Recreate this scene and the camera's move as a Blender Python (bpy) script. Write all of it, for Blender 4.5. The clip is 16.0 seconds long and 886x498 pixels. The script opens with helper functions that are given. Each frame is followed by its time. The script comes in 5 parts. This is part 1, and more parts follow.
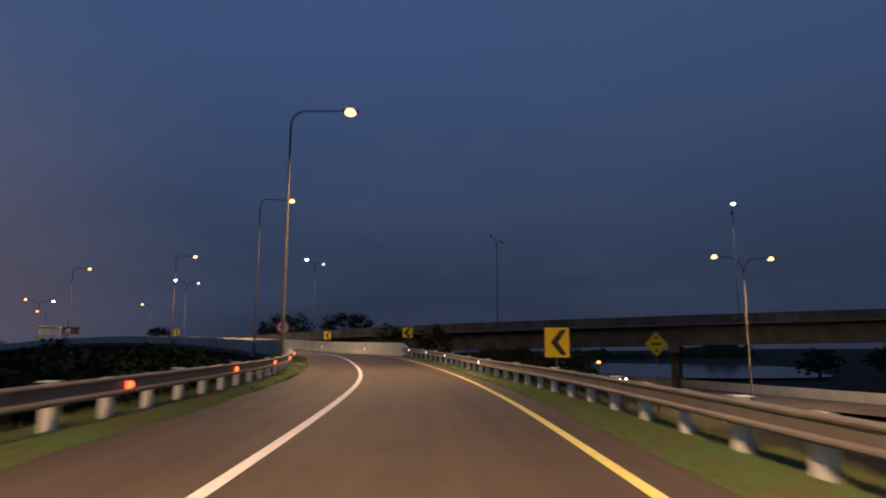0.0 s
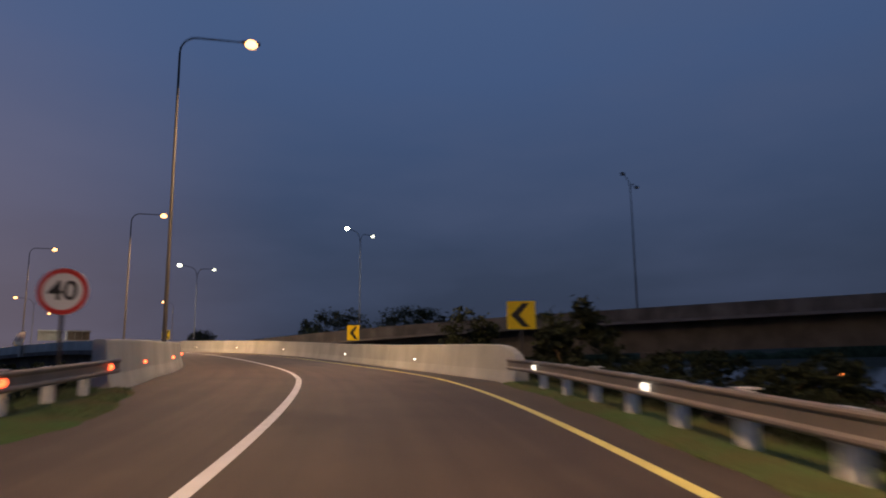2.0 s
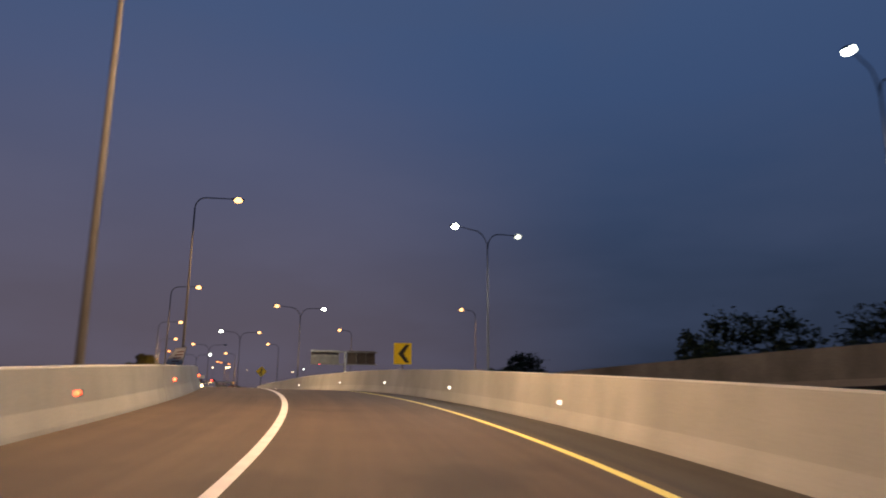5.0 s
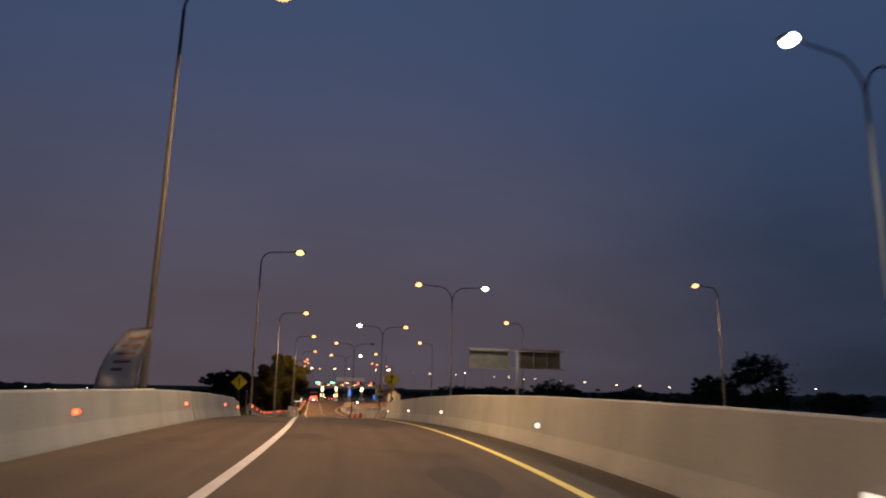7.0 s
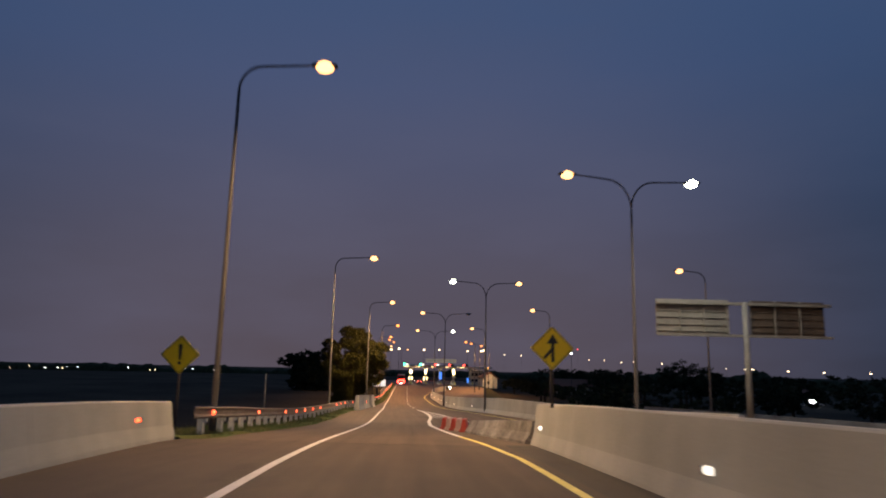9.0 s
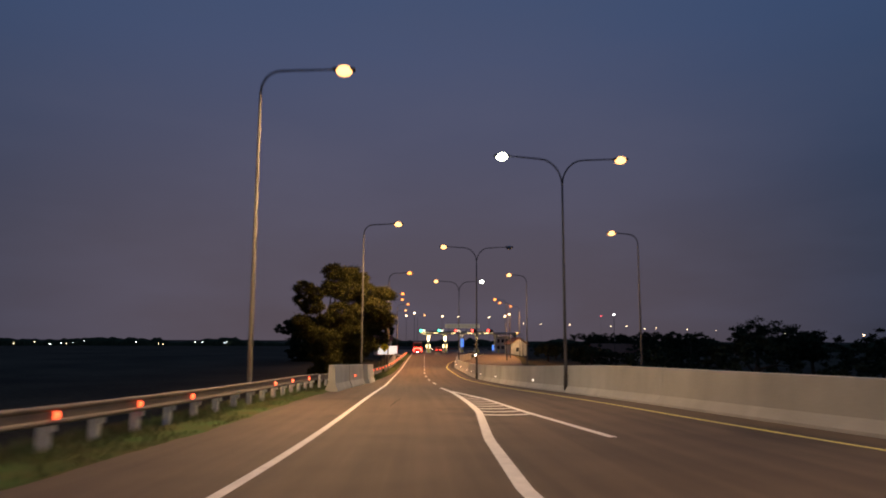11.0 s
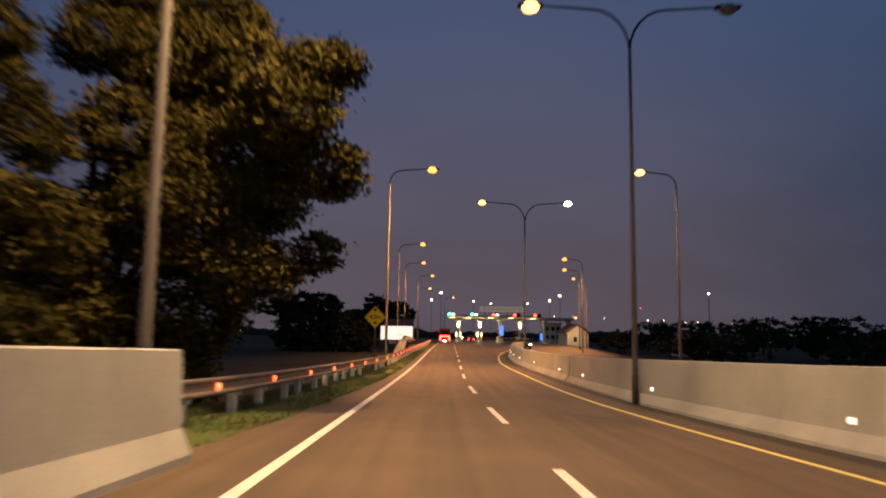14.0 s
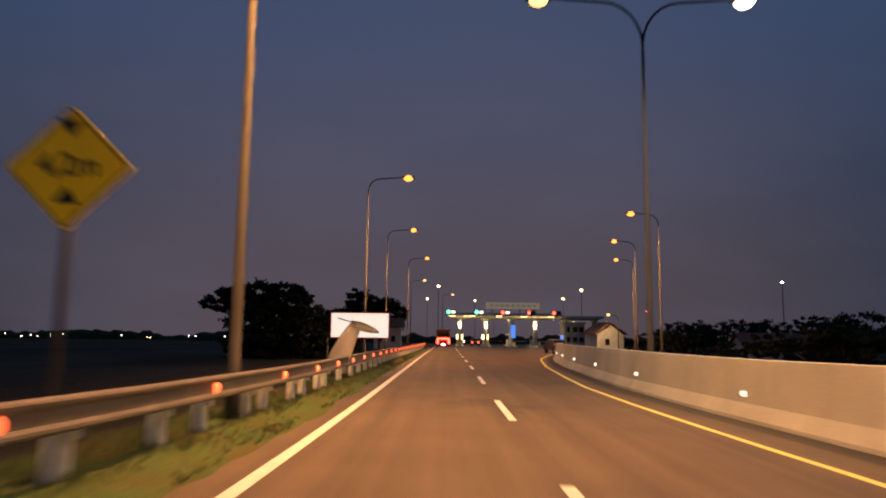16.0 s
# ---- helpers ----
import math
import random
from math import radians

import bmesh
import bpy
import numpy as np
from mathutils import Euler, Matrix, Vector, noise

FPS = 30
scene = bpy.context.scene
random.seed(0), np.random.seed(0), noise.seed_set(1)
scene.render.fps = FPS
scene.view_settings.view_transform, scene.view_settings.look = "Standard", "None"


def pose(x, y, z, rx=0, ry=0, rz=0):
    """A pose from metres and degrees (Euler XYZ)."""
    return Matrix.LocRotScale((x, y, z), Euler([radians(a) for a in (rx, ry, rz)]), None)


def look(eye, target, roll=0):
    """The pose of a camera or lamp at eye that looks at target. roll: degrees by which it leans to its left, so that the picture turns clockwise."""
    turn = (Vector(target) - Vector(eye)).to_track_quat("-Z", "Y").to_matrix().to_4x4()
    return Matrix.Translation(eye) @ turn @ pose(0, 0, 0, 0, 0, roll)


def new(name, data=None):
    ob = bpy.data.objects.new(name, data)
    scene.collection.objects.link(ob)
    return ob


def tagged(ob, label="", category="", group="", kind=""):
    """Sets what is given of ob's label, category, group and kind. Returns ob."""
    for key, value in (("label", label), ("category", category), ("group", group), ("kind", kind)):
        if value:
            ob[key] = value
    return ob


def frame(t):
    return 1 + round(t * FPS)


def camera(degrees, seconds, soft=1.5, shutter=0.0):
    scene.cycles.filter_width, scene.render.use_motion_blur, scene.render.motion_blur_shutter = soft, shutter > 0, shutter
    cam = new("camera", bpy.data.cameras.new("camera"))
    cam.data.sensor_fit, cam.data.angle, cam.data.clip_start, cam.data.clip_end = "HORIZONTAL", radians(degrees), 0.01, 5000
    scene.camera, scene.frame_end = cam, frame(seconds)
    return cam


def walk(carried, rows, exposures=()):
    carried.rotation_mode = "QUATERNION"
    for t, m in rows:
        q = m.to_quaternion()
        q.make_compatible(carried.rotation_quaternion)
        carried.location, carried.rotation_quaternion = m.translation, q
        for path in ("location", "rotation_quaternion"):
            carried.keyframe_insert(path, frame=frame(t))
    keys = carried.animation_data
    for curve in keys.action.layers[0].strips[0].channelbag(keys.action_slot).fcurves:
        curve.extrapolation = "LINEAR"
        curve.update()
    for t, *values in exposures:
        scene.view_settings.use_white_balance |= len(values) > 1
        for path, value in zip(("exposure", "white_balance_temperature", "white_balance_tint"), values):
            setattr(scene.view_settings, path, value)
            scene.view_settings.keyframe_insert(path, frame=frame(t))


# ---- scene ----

# ------------------------------------------------------------------ camera
cam = camera(69.30, 16.0, soft=1.9, shutter=0.5)
PATH = [
    (0.0, (0.000, 0.000, 1.370), (0.358, 9.879, 2.879), 0.13),
    (0.5, (0.053, 9.319, 1.377), (0.337, 19.201, 2.877), -0.32),
    (1.0, (-0.061, 18.695, 1.416), (0.144, 28.581, 2.907), -0.40),
    (1.5, (-0.631, 28.137, 1.461), (-0.712, 38.029, 2.924), -0.73),
    (2.0, (-1.805, 37.642, 1.597), (-2.617, 47.489, 3.139), -0.67),
    (2.5, (-3.500, 46.656, 1.801), (-5.038, 56.402, 3.427), -0.90),
    (3.0, (-5.813, 55.463, 1.982), (-8.078, 65.038, 3.766), -0.78),
    (3.5, (-8.845, 64.000, 2.057), (-11.876, 73.347, 3.910), -0.37),
    (4.0, (-12.641, 72.158, 2.156), (-16.568, 81.158, 4.047), -0.10),
    (4.5, (-16.952, 79.522, 2.355), (-21.718, 88.102, 4.269), 0.16),
    (5.1, (-22.332, 87.076, 2.635), (-27.884, 95.163, 4.577), 0.48),
    (5.7, (-27.911, 93.715, 2.863), (-34.082, 101.333, 4.832), 0.79),
    (6.3, (-33.855, 99.853, 3.034), (-40.585, 106.975, 5.030), 1.10),
    (6.5, (-35.954, 101.824, 3.080), (-42.837, 108.803, 5.063), 0.92),
    (7.0, (-41.406, 106.516, 3.164), (-48.697, 113.077, 5.115), 1.15),
    (7.5, (-47.110, 110.859, 3.168), (-54.794, 116.975, 5.048), 1.03),
    (8.0, (-52.919, 114.842, 3.065), (-60.858, 120.656, 4.842), 0.61),
    (8.5, (-58.943, 118.687, 2.869), (-67.017, 124.326, 4.606), 0.93),
    (9.0, (-65.042, 122.436, 2.578), (-73.203, 127.969, 4.245), 1.26),
    (9.5, (-71.174, 126.166, 2.214), (-79.408, 131.615, 3.797), 1.13),
    (10.0, (-77.296, 129.912, 1.817), (-85.555, 135.357, 3.277), 0.83),
    (10.7, (-85.856, 135.196, 1.106), (-94.164, 140.611, 2.394), 0.41),
    (11.4, (-94.462, 140.470, 0.342), (-102.877, 145.756, 1.457), -0.02),
    (12.0, (-101.931, 144.922, -0.181), (-110.462, 150.050, 0.786), -0.38),
    (12.5, (-108.211, 148.580, -0.540), (-116.733, 153.710, 0.490), -0.22),
    (13.0, (-114.461, 152.181, -0.898), (-122.996, 157.284, 0.152), -0.15),
    (13.5, (-120.661, 155.739, -1.289), (-129.202, 160.826, -0.204), 0.50),
    (13.7, (-123.152, 157.169, -1.451), (-131.707, 162.228, -0.345), 0.75),
    (14.0, (-126.907, 159.324, -1.691), (-135.479, 164.353, -0.580), 0.90),
    (14.5, (-133.209, 162.947, -2.084), (-141.792, 167.953, -0.955), 0.98),
    (15.0, (-139.606, 166.643, -2.457), (-148.168, 171.675, -1.283), 0.68),
    (15.2, (-142.160, 168.127, -2.593), (-150.720, 173.158, -1.402), 0.58),
    (15.5, (-145.977, 170.361, -2.779), (-154.523, 175.418, -1.600), 0.54),
    (16.0, (-152.285, 174.097, -3.039), (-160.823, 179.162, -1.834), 0.69),
]
walk(cam, [(t, look(eye, target, roll)) for t, eye, target, roll in PATH],
     exposures=[(0.0, 0.22, 6650, 10), (0.6, 0.5, 7000, 10), (1.5, 0.55, 7150, 11), (2.5, 0.52, 7150, 11), (3.2, 0.42, 7250, 10), (4.0, 0.25, 6700, 10), (6.5, 0.15, 7200, 10), (7.1, -0.15, 7350, 11), (7.5, -0.12, 7350, 11), (8.0, 0.22, 7450, 11),
                (8.5, 0.08, 6400, 10), (9.0, 0.1, 6850, 10), (9.5, 0.15, 7450, 11), (12.0, -0.06, 6950, 11), (13.0, -0.02, 6950, 10), (13.5, -0.05, 7250, 10), (14.0, 0.1, 7450, 11), (14.6, 0.18, 7450, 11), (15.0, 0.08, 7250, 11), (15.5, -0.25, 7500, 11), (16.0, -0.12, 7500, 11)])

# ------------------------------------------------------------------ dusk sky
world = bpy.data.worlds.new("dusk")
scene.world = world
world.use_nodes = True
wn, wl = world.node_tree.nodes, world.node_tree.links
bg = wn["Background"]
tc = wn.new("ShaderNodeTexCoord")
sep = wn.new("ShaderNodeSeparateXYZ")
ramp = wn.new("ShaderNodeValToRGB")
wl.new(tc.outputs["Generated"], sep.inputs[0])
wl.new(sep.outputs["Z"], ramp.inputs[0])
els = ramp.color_ramp.elements
els[0].position, els[0].color = 0.0, (0.0185, 0.0255, 0.047, 1)
els[1].position, els[1].color = 1.0, (0.052, 0.100, 0.222, 1)
e = els.new(0.12)
e.color = (0.0222, 0.0345, 0.068, 1)
e = els.new(0.40)
e.color = (0.0325, 0.0615, 0.143, 1)
# thin streaks of cloud
mapn = wn.new("ShaderNodeMapping")
mapn.inputs["Scale"].default_value = (1.5, 1.5, 5.0)
noi = wn.new("ShaderNodeTexNoise")
noi.inputs["Scale"].default_value = 1.6
noi.inputs["Detail"].default_value = 4.0
wl.new(tc.outputs["Generated"], mapn.inputs[0])
wl.new(mapn.outputs[0], noi.inputs["Vector"])
cr2 = wn.new("ShaderNodeValToRGB")
cr2.color_ramp.elements[0].position, cr2.color_ramp.elements[1].position = 0.42, 0.72
wl.new(noi.outputs["Fac"], cr2.inputs[0])
mixc = wn.new("ShaderNodeMix")
mixc.data_type = "RGBA"
mixc.inputs[7].default_value = (0.047, 0.066, 0.130, 1)
mulf = wn.new("ShaderNodeMath")
mulf.operation = "MULTIPLY"
mulf.inputs[1].default_value = 0.36
wl.new(cr2.outputs[0], mulf.inputs[0])
wl.new(mulf.outputs[0], mixc.inputs[0])
wl.new(ramp.outputs[0], mixc.inputs[6])
# the last light stands in the west
dotn = wn.new("ShaderNodeVectorMath")
dotn.operation = "DOT_PRODUCT"
dotn.inputs[1].default_value = (-0.08, 0.06, 0.0)
wl.new(tc.outputs["Generated"], dotn.inputs[0])
addn = wn.new("ShaderNodeMath")
addn.operation = "ADD"
addn.inputs[1].default_value = 1.0
wl.new(dotn.outputs["Value"], addn.inputs[0])
scl = wn.new("ShaderNodeVectorMath")
scl.operation = "SCALE"
wl.new(mixc.outputs[2], scl.inputs[0])
wl.new(addn.outputs[0], scl.inputs["Scale"])
# the town's lamps tint the low sky ahead of the toll gate
gdot = wn.new("ShaderNodeVectorMath")
gdot.operation = "DOT_PRODUCT"
gdot.inputs[1].default_value = (-0.88, 0.47, 0.0)
wl.new(tc.outputs["Generated"], gdot.inputs[0])
gmap = wn.new("ShaderNodeMapRange")
gmap.interpolation_type = "SMOOTHSTEP"
gmap.inputs["From Min"].default_value, gmap.inputs["From Max"].default_value = 0.68, 1.0
wl.new(gdot.outputs["Value"], gmap.inputs[0])
glow_z = wn.new("ShaderNodeMapRange")
glow_z.interpolation_type = "SMOOTHSTEP"
glow_z.inputs["From Min"].default_value, glow_z.inputs["From Max"].default_value = 0.0, 0.75
glow_z.inputs["To Min"].default_value, glow_z.inputs["To Max"].default_value = 1.0, 0.0
wl.new(sep.outputs["Z"], glow_z.inputs[0])
gmul = wn.new("ShaderNodeMath")
gmul.operation = "MULTIPLY"
wl.new(gmap.outputs[0], gmul.inputs[0])
wl.new(glow_z.outputs[0], gmul.inputs[1])
gadd = wn.new("ShaderNodeMix")
gadd.data_type, gadd.blend_type = "RGBA", "ADD"
gadd.inputs[7].default_value = (0.066, 0.043, 0.043, 1)
wl.new(gmul.outputs[0], gadd.inputs[0])
wl.new(scl.outputs[0], gadd.inputs[6])
wl.new(gadd.outputs[2], bg.inputs[0])
bg.inputs[1].default_value = 1.0

LAMP_POWER = 1850.0
SODIUM, WARM, WHITE = (1.0, 0.45, 0.15), (1.0, 0.61, 0.30), (1.0, 0.97, 0.86)

# ------------------------------------------------------------------ materials


def material(name, color, rough=0.8, metal=0.0, vary=0.25, scale=3.0, grain=60.0, bump=0.15, color2=None, emit=None, power=0.0, spec=0.5):
    """A surface with variation at two scales and fine relief, sized in metres."""
    m = bpy.data.materials.new(name)
    m.use_nodes = True
    n, l = m.node_tree.nodes, m.node_tree.links
    b = n["Principled BSDF"]
    b.inputs["Roughness"].default_value = rough
    b.inputs["Metallic"].default_value = metal
    b.inputs["Specular IOR Level"].default_value = spec
    geo = n.new("ShaderNodeNewGeometry")
    big, fine = n.new("ShaderNodeTexNoise"), n.new("ShaderNodeTexNoise")
    big.inputs["Scale"].default_value, big.inputs["Detail"].default_value = scale, 5.0
    fine.inputs["Scale"].default_value, fine.inputs["Detail"].default_value = grain, 3.0
    l.new(geo.outputs["Position"], big.inputs["Vector"])
    l.new(geo.outputs["Position"], fine.inputs["Vector"])
    mx = n.new("ShaderNodeMix")
    mx.data_type = "RGBA"
    dark = color2 or tuple(c * (1 - vary) for c in color)
    mx.inputs[6].default_value = (*dark, 1)
    mx.inputs[7].default_value = (*color, 1)
    rp = n.new("ShaderNodeValToRGB")
    rp.color_ramp.elements[0].position, rp.color_ramp.elements[1].position = 0.33, 0.66
    l.new(big.outputs["Fac"], rp.inputs[0])
    l.new(rp.outputs[0], mx.inputs[0])
    mx2 = n.new("ShaderNodeMix")
    mx2.data_type, mx2.blend_type = "RGBA", "MULTIPLY"
    mx2.inputs[0].default_value = min(1.0, vary * 1.6)
    l.new(mx.outputs[2], mx2.inputs[6])
    l.new(fine.outputs["Fac"], mx2.inputs[7])
    gain = n.new("ShaderNodeMix")
    gain.data_type, gain.blend_type = "RGBA", "MULTIPLY"
    gain.inputs[0].default_value = 1.0
    g = 1.0 + 0.6 * min(1.0, vary * 1.6)
    gain.inputs[7].default_value = (g, g, g, 1)
    l.new(mx2.outputs[2], gain.inputs[6])
    l.new(gain.outputs[2], b.inputs["Base Color"])
    if bump:
        bp = n.new("ShaderNodeBump")
        bp.inputs["Strength"].default_value = bump
        bp.inputs["Distance"].default_value = 0.01
        l.new(fine.outputs["Fac"], bp.inputs["Height"])
        l.new(bp.outputs[0], b.inputs["Normal"])
    if emit:
        b.inputs["Emission Color"].default_value = (*emit, 1)
        b.inputs["Emission Strength"].default_value = power
    return m


def glow(name, color, power):
    return material(name, (0.6, 0.6, 0.6), 0.4, vary=0.05, bump=0.0, emit=color, power=power)




def road_material(name, color, stain, wear):
    """Pavement read along the road: wheel tracks, streaks, patches and stone grain."""
    m = material(name, color, 0.7, vary=0.22, scale=0.6, grain=110, bump=0.35)
    n, l = m.node_tree.nodes, m.node_tree.links
    b = n["Principled BSDF"]
    base = b.inputs["Base Color"].links[0].from_socket
    uv = n.new("ShaderNodeUVMap")
    uv.uv_map = "road"
    mp = n.new("ShaderNodeMapping")
    mp.inputs["Scale"].default_value = (2.2, 0.05, 1.0)
    l.new(uv.outputs[0], mp.inputs[0])
    streak = n.new("ShaderNodeTexNoise")
    streak.inputs["Scale"].default_value, streak.inputs["Detail"].default_value = 1.0, 4.0
    l.new(mp.outputs[0], streak.inputs["Vector"])
    sr = n.new("ShaderNodeMapRange")
    sr.inputs["From Min"].default_value, sr.inputs["From Max"].default_value = 0.3, 0.7
    sr.inputs["To Min"].default_value, sr.inputs["To Max"].default_value = 1.0 - wear, 1.0 + wear
    l.new(streak.outputs["Fac"], sr.inputs[0])
    mp2 = n.new("ShaderNodeMapping")
    mp2.inputs["Scale"].default_value = (0.30, 0.16, 1.0)
    l.new(uv.outputs[0], mp2.inputs[0])
    patch = n.new("ShaderNodeTexNoise")
    patch.inputs["Scale"].default_value, patch.inputs["Detail"].default_value = 1.0, 5.0
    l.new(mp2.outputs[0], patch.inputs["Vector"])
    pr = n.new("ShaderNodeMapRange")
    pr.inputs["From Min"].default_value, pr.inputs["From Max"].default_value = 0.60, 0.68
    pr.inputs["To Min"].default_value, pr.inputs["To Max"].default_value = 1.0, stain
    l.new(patch.outputs["Fac"], pr.inputs[0])
    mul = n.new("ShaderNodeMath")
    mul.operation = "MULTIPLY"
    l.new(sr.outputs[0], mul.inputs[0])
    l.new(pr.outputs[0], mul.inputs[1])
    sc = n.new("ShaderNodeVectorMath")
    sc.operation = "SCALE"
    l.new(base, sc.inputs[0])
    l.new(mul.outputs[0], sc.inputs["Scale"])
    l.new(sc.outputs[0], b.inputs["Base Color"])
    return m


ASPHALT = road_material("asphalt", (0.088, 0.063, 0.042), 0.55, 0.22)
CONCRETE_ROAD = road_material("worn_pavement", (0.118, 0.086, 0.058), 0.62, 0.26)
CONCRETE = material("barrier_concrete", (0.465, 0.49, 0.47), 0.85, vary=0.20, scale=0.45, grain=25, bump=0.25)


def grime(m, depth, tall=0.22, low=0.38, high=0.62):
    """Rain streaks run down the face of a wall."""
    n, l = m.node_tree.nodes, m.node_tree.links
    b = n["Principled BSDF"]
    base = b.inputs["Base Color"].links[0].from_socket
    geo = n.new("ShaderNodeNewGeometry")
    mp = n.new("ShaderNodeMapping")
    mp.inputs["Scale"].default_value = (0.7, 0.7, tall)
    l.new(geo.outputs["Position"], mp.inputs[0])
    streak = n.new("ShaderNodeTexNoise")
    streak.inputs["Scale"].default_value, streak.inputs["Detail"].default_value = 1.0, 6.0
    l.new(mp.outputs[0], streak.inputs["Vector"])
    mr = n.new("ShaderNodeMapRange")
    mr.inputs["From Min"].default_value, mr.inputs["From Max"].default_value = low, high
    mr.inputs["To Min"].default_value, mr.inputs["To Max"].default_value = 1.0 - depth, 1.0 + depth * 0.3
    l.new(streak.outputs["Fac"], mr.inputs[0])
    sc = n.new("ShaderNodeVectorMath")
    sc.operation = "SCALE"
    l.new(base, sc.inputs[0])
    l.new(mr.outputs[0], sc.inputs["Scale"])
    l.new(sc.outputs[0], b.inputs["Base Color"])
    return m


grime(CONCRETE, 0.13)
STAINED = material("stained_concrete", (0.40, 0.395, 0.37), 0.9, vary=0.5, scale=1.6, grain=12, bump=0.25)
grime(STAINED, 0.4)
# viaduct concrete, its base colour darkened for the shade on its unlit face
VIADUCT_CONCRETE = material("shaded_viaduct_concrete", (0.135, 0.14, 0.15), 0.9, vary=0.45, scale=0.5, grain=20, bump=0.2)
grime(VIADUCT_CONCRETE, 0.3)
# girders and piers: base colour darkened for the shade under the decks
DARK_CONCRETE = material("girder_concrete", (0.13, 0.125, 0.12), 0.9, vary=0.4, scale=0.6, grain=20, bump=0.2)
WHITE_LINE = material("white_road_paint", (0.88, 0.87, 0.84), 0.55, vary=0.18, scale=4, grain=120, bump=0.2)
YELLOW_LINE = material("yellow_road_paint", (0.93, 0.84, 0.25), 0.55, vary=0.18, scale=4, grain=120, bump=0.2)
STEEL = material("galvanised_steel", (0.20, 0.18, 0.165), 0.55, metal=0.25, vary=0.25, scale=2, grain=30, bump=0.05)
POLE_STEEL = material("pole_steel", (0.056, 0.055, 0.057), 0.65, metal=0.0, vary=0.2, scale=2, grain=30, bump=0.03, spec=0.2)
WHITE_POST = material("white_painted_post", (0.82, 0.83, 0.82), 0.6, vary=0.2, scale=8, grain=60, bump=0.1)
GRASS = material("grass", (0.085, 0.160, 0.055), 0.95, vary=0.55, scale=0.9, grain=30, bump=0.6, color2=(0.12, 0.115, 0.05), spec=0.05)
FIELD = material("dark_field", (0.075, 0.068, 0.046), 0.95, vary=0.5, scale=0.05, grain=2, bump=0.4, spec=0.05)
SOIL = material("embankment_soil", (0.09, 0.08, 0.05), 0.95, vary=0.5, scale=0.4, grain=8, bump=0.5, color2=(0.035, 0.05, 0.02), spec=0.05)
SIGN_YELLOW = material("sign_yellow", (0.93, 0.69, 0.02), 0.4, vary=0.08, scale=3, grain=20, bump=0.0)
SIGN_BLACK = material("sign_black", (0.02, 0.02, 0.02), 0.5, vary=0.1, bump=0.0)
SIGN_WHITE = material("sign_white", (0.90, 0.90, 0.88), 0.4, vary=0.06, bump=0.0)
SIGN_RED = material("sign_red", (0.70, 0.04, 0.03), 0.4, vary=0.08, bump=0.0)
# back of the right-hand sign panel, its shade put into a dark brown
SHADED_BACK = material("shaded_sign_back", (0.115, 0.085, 0.062), 0.75, metal=0.0, vary=0.4, scale=1.2, grain=15, bump=0.08)
SIGN_BACK = material("sign_back_aluminium", (0.26, 0.245, 0.215), 0.6, metal=0.1, vary=0.25, scale=1.5, grain=15, bump=0.05)
LEAF = material("leaves", (0.082, 0.077, 0.022), 0.75, vary=0.5, scale=0.8, grain=6, bump=0.0, spec=0.05)
FAR_LEAF = material("far_leaves", (0.052, 0.064, 0.034), 0.85, vary=0.5, scale=0.4, grain=4, bump=0.0, spec=0.05)
BARK = material("bark", (0.10, 0.075, 0.05), 0.95, vary=0.4, scale=3, grain=30, bump=0.6, spec=0.05)
CLOTH = material("banner_cloth", (0.82, 0.78, 0.73), 0.85, vary=0.15, scale=2, grain=60, bump=0.1)
CLOTH_INK = material("banner_print", (0.28, 0.16, 0.13), 0.85, vary=0.2, scale=4, grain=60, bump=0.0)
RED_PLASTIC = material("red_plastic", (0.42, 0.06, 0.045), 0.45, vary=0.2, scale=3, grain=20, bump=0.05)
WHITE_PLASTIC = material("white_plastic", (0.55, 0.42, 0.39), 0.45, vary=0.2, scale=3, grain=20, bump=0.05)
PLASTER = material("white_plaster", (0.62, 0.60, 0.55), 0.85, vary=0.2, scale=1, grain=20, bump=0.1)
ROOF = material("roof_tiles", (0.22, 0.10, 0.06), 0.85, vary=0.3, scale=2, grain=10, bump=0.4)
PAINT_RED = material("red_coach_paint", (0.55, 0.03, 0.02), 0.3, vary=0.1, bump=0.0)
PAINT_DARK = material("dark_car_paint", (0.04, 0.04, 0.05), 0.3, vary=0.1, bump=0.0)
RUBBER = material("tyre_rubber", (0.02, 0.02, 0.02), 0.9, vary=0.2, bump=0.1)
GLASS_DARK = material("dark_glass", (0.02, 0.025, 0.03), 0.1, vary=0.05, bump=0.0)
BLUE_PANEL = glow("blue_lit_panel", (0.05, 0.25, 1.0), 1.2)
LENS = {"sodium": glow("sodium_lens", (1.0, 0.30, 0.05), 3.6), "warm": glow("warm_lens", (1.0, 0.46, 0.15), 4.2), "dim": glow("dim_lens", (0.95, 1.0, 0.82), 2.0),
        "white": glow("white_lens", (0.95, 1.0, 0.82), 16.0), "off": material("unlit_lens", (0.3, 0.3, 0.3), 0.3, bump=0.0)}
# roadside reflectors glow by themselves, standing in for headlight they throw back
RED_STUD = glow("red_reflector_glow", (1.0, 0.09, 0.025), 5.0)
WHITE_STUD = glow("white_stud_and_panel_glow", (1.0, 0.92, 0.8), 2.2)
SIGNAL_GREEN = glow("green_signal", (0.05, 1.0, 0.55), 8.0)
SIGNAL_RED = glow("red_signal", (1.0, 0.06, 0.04), 8.0)
TAIL = glow("tail_light", (1.0, 0.04, 0.025), 16.0)
HEAD = glow("head_light", (1.0, 0.9, 0.7), 60.0)
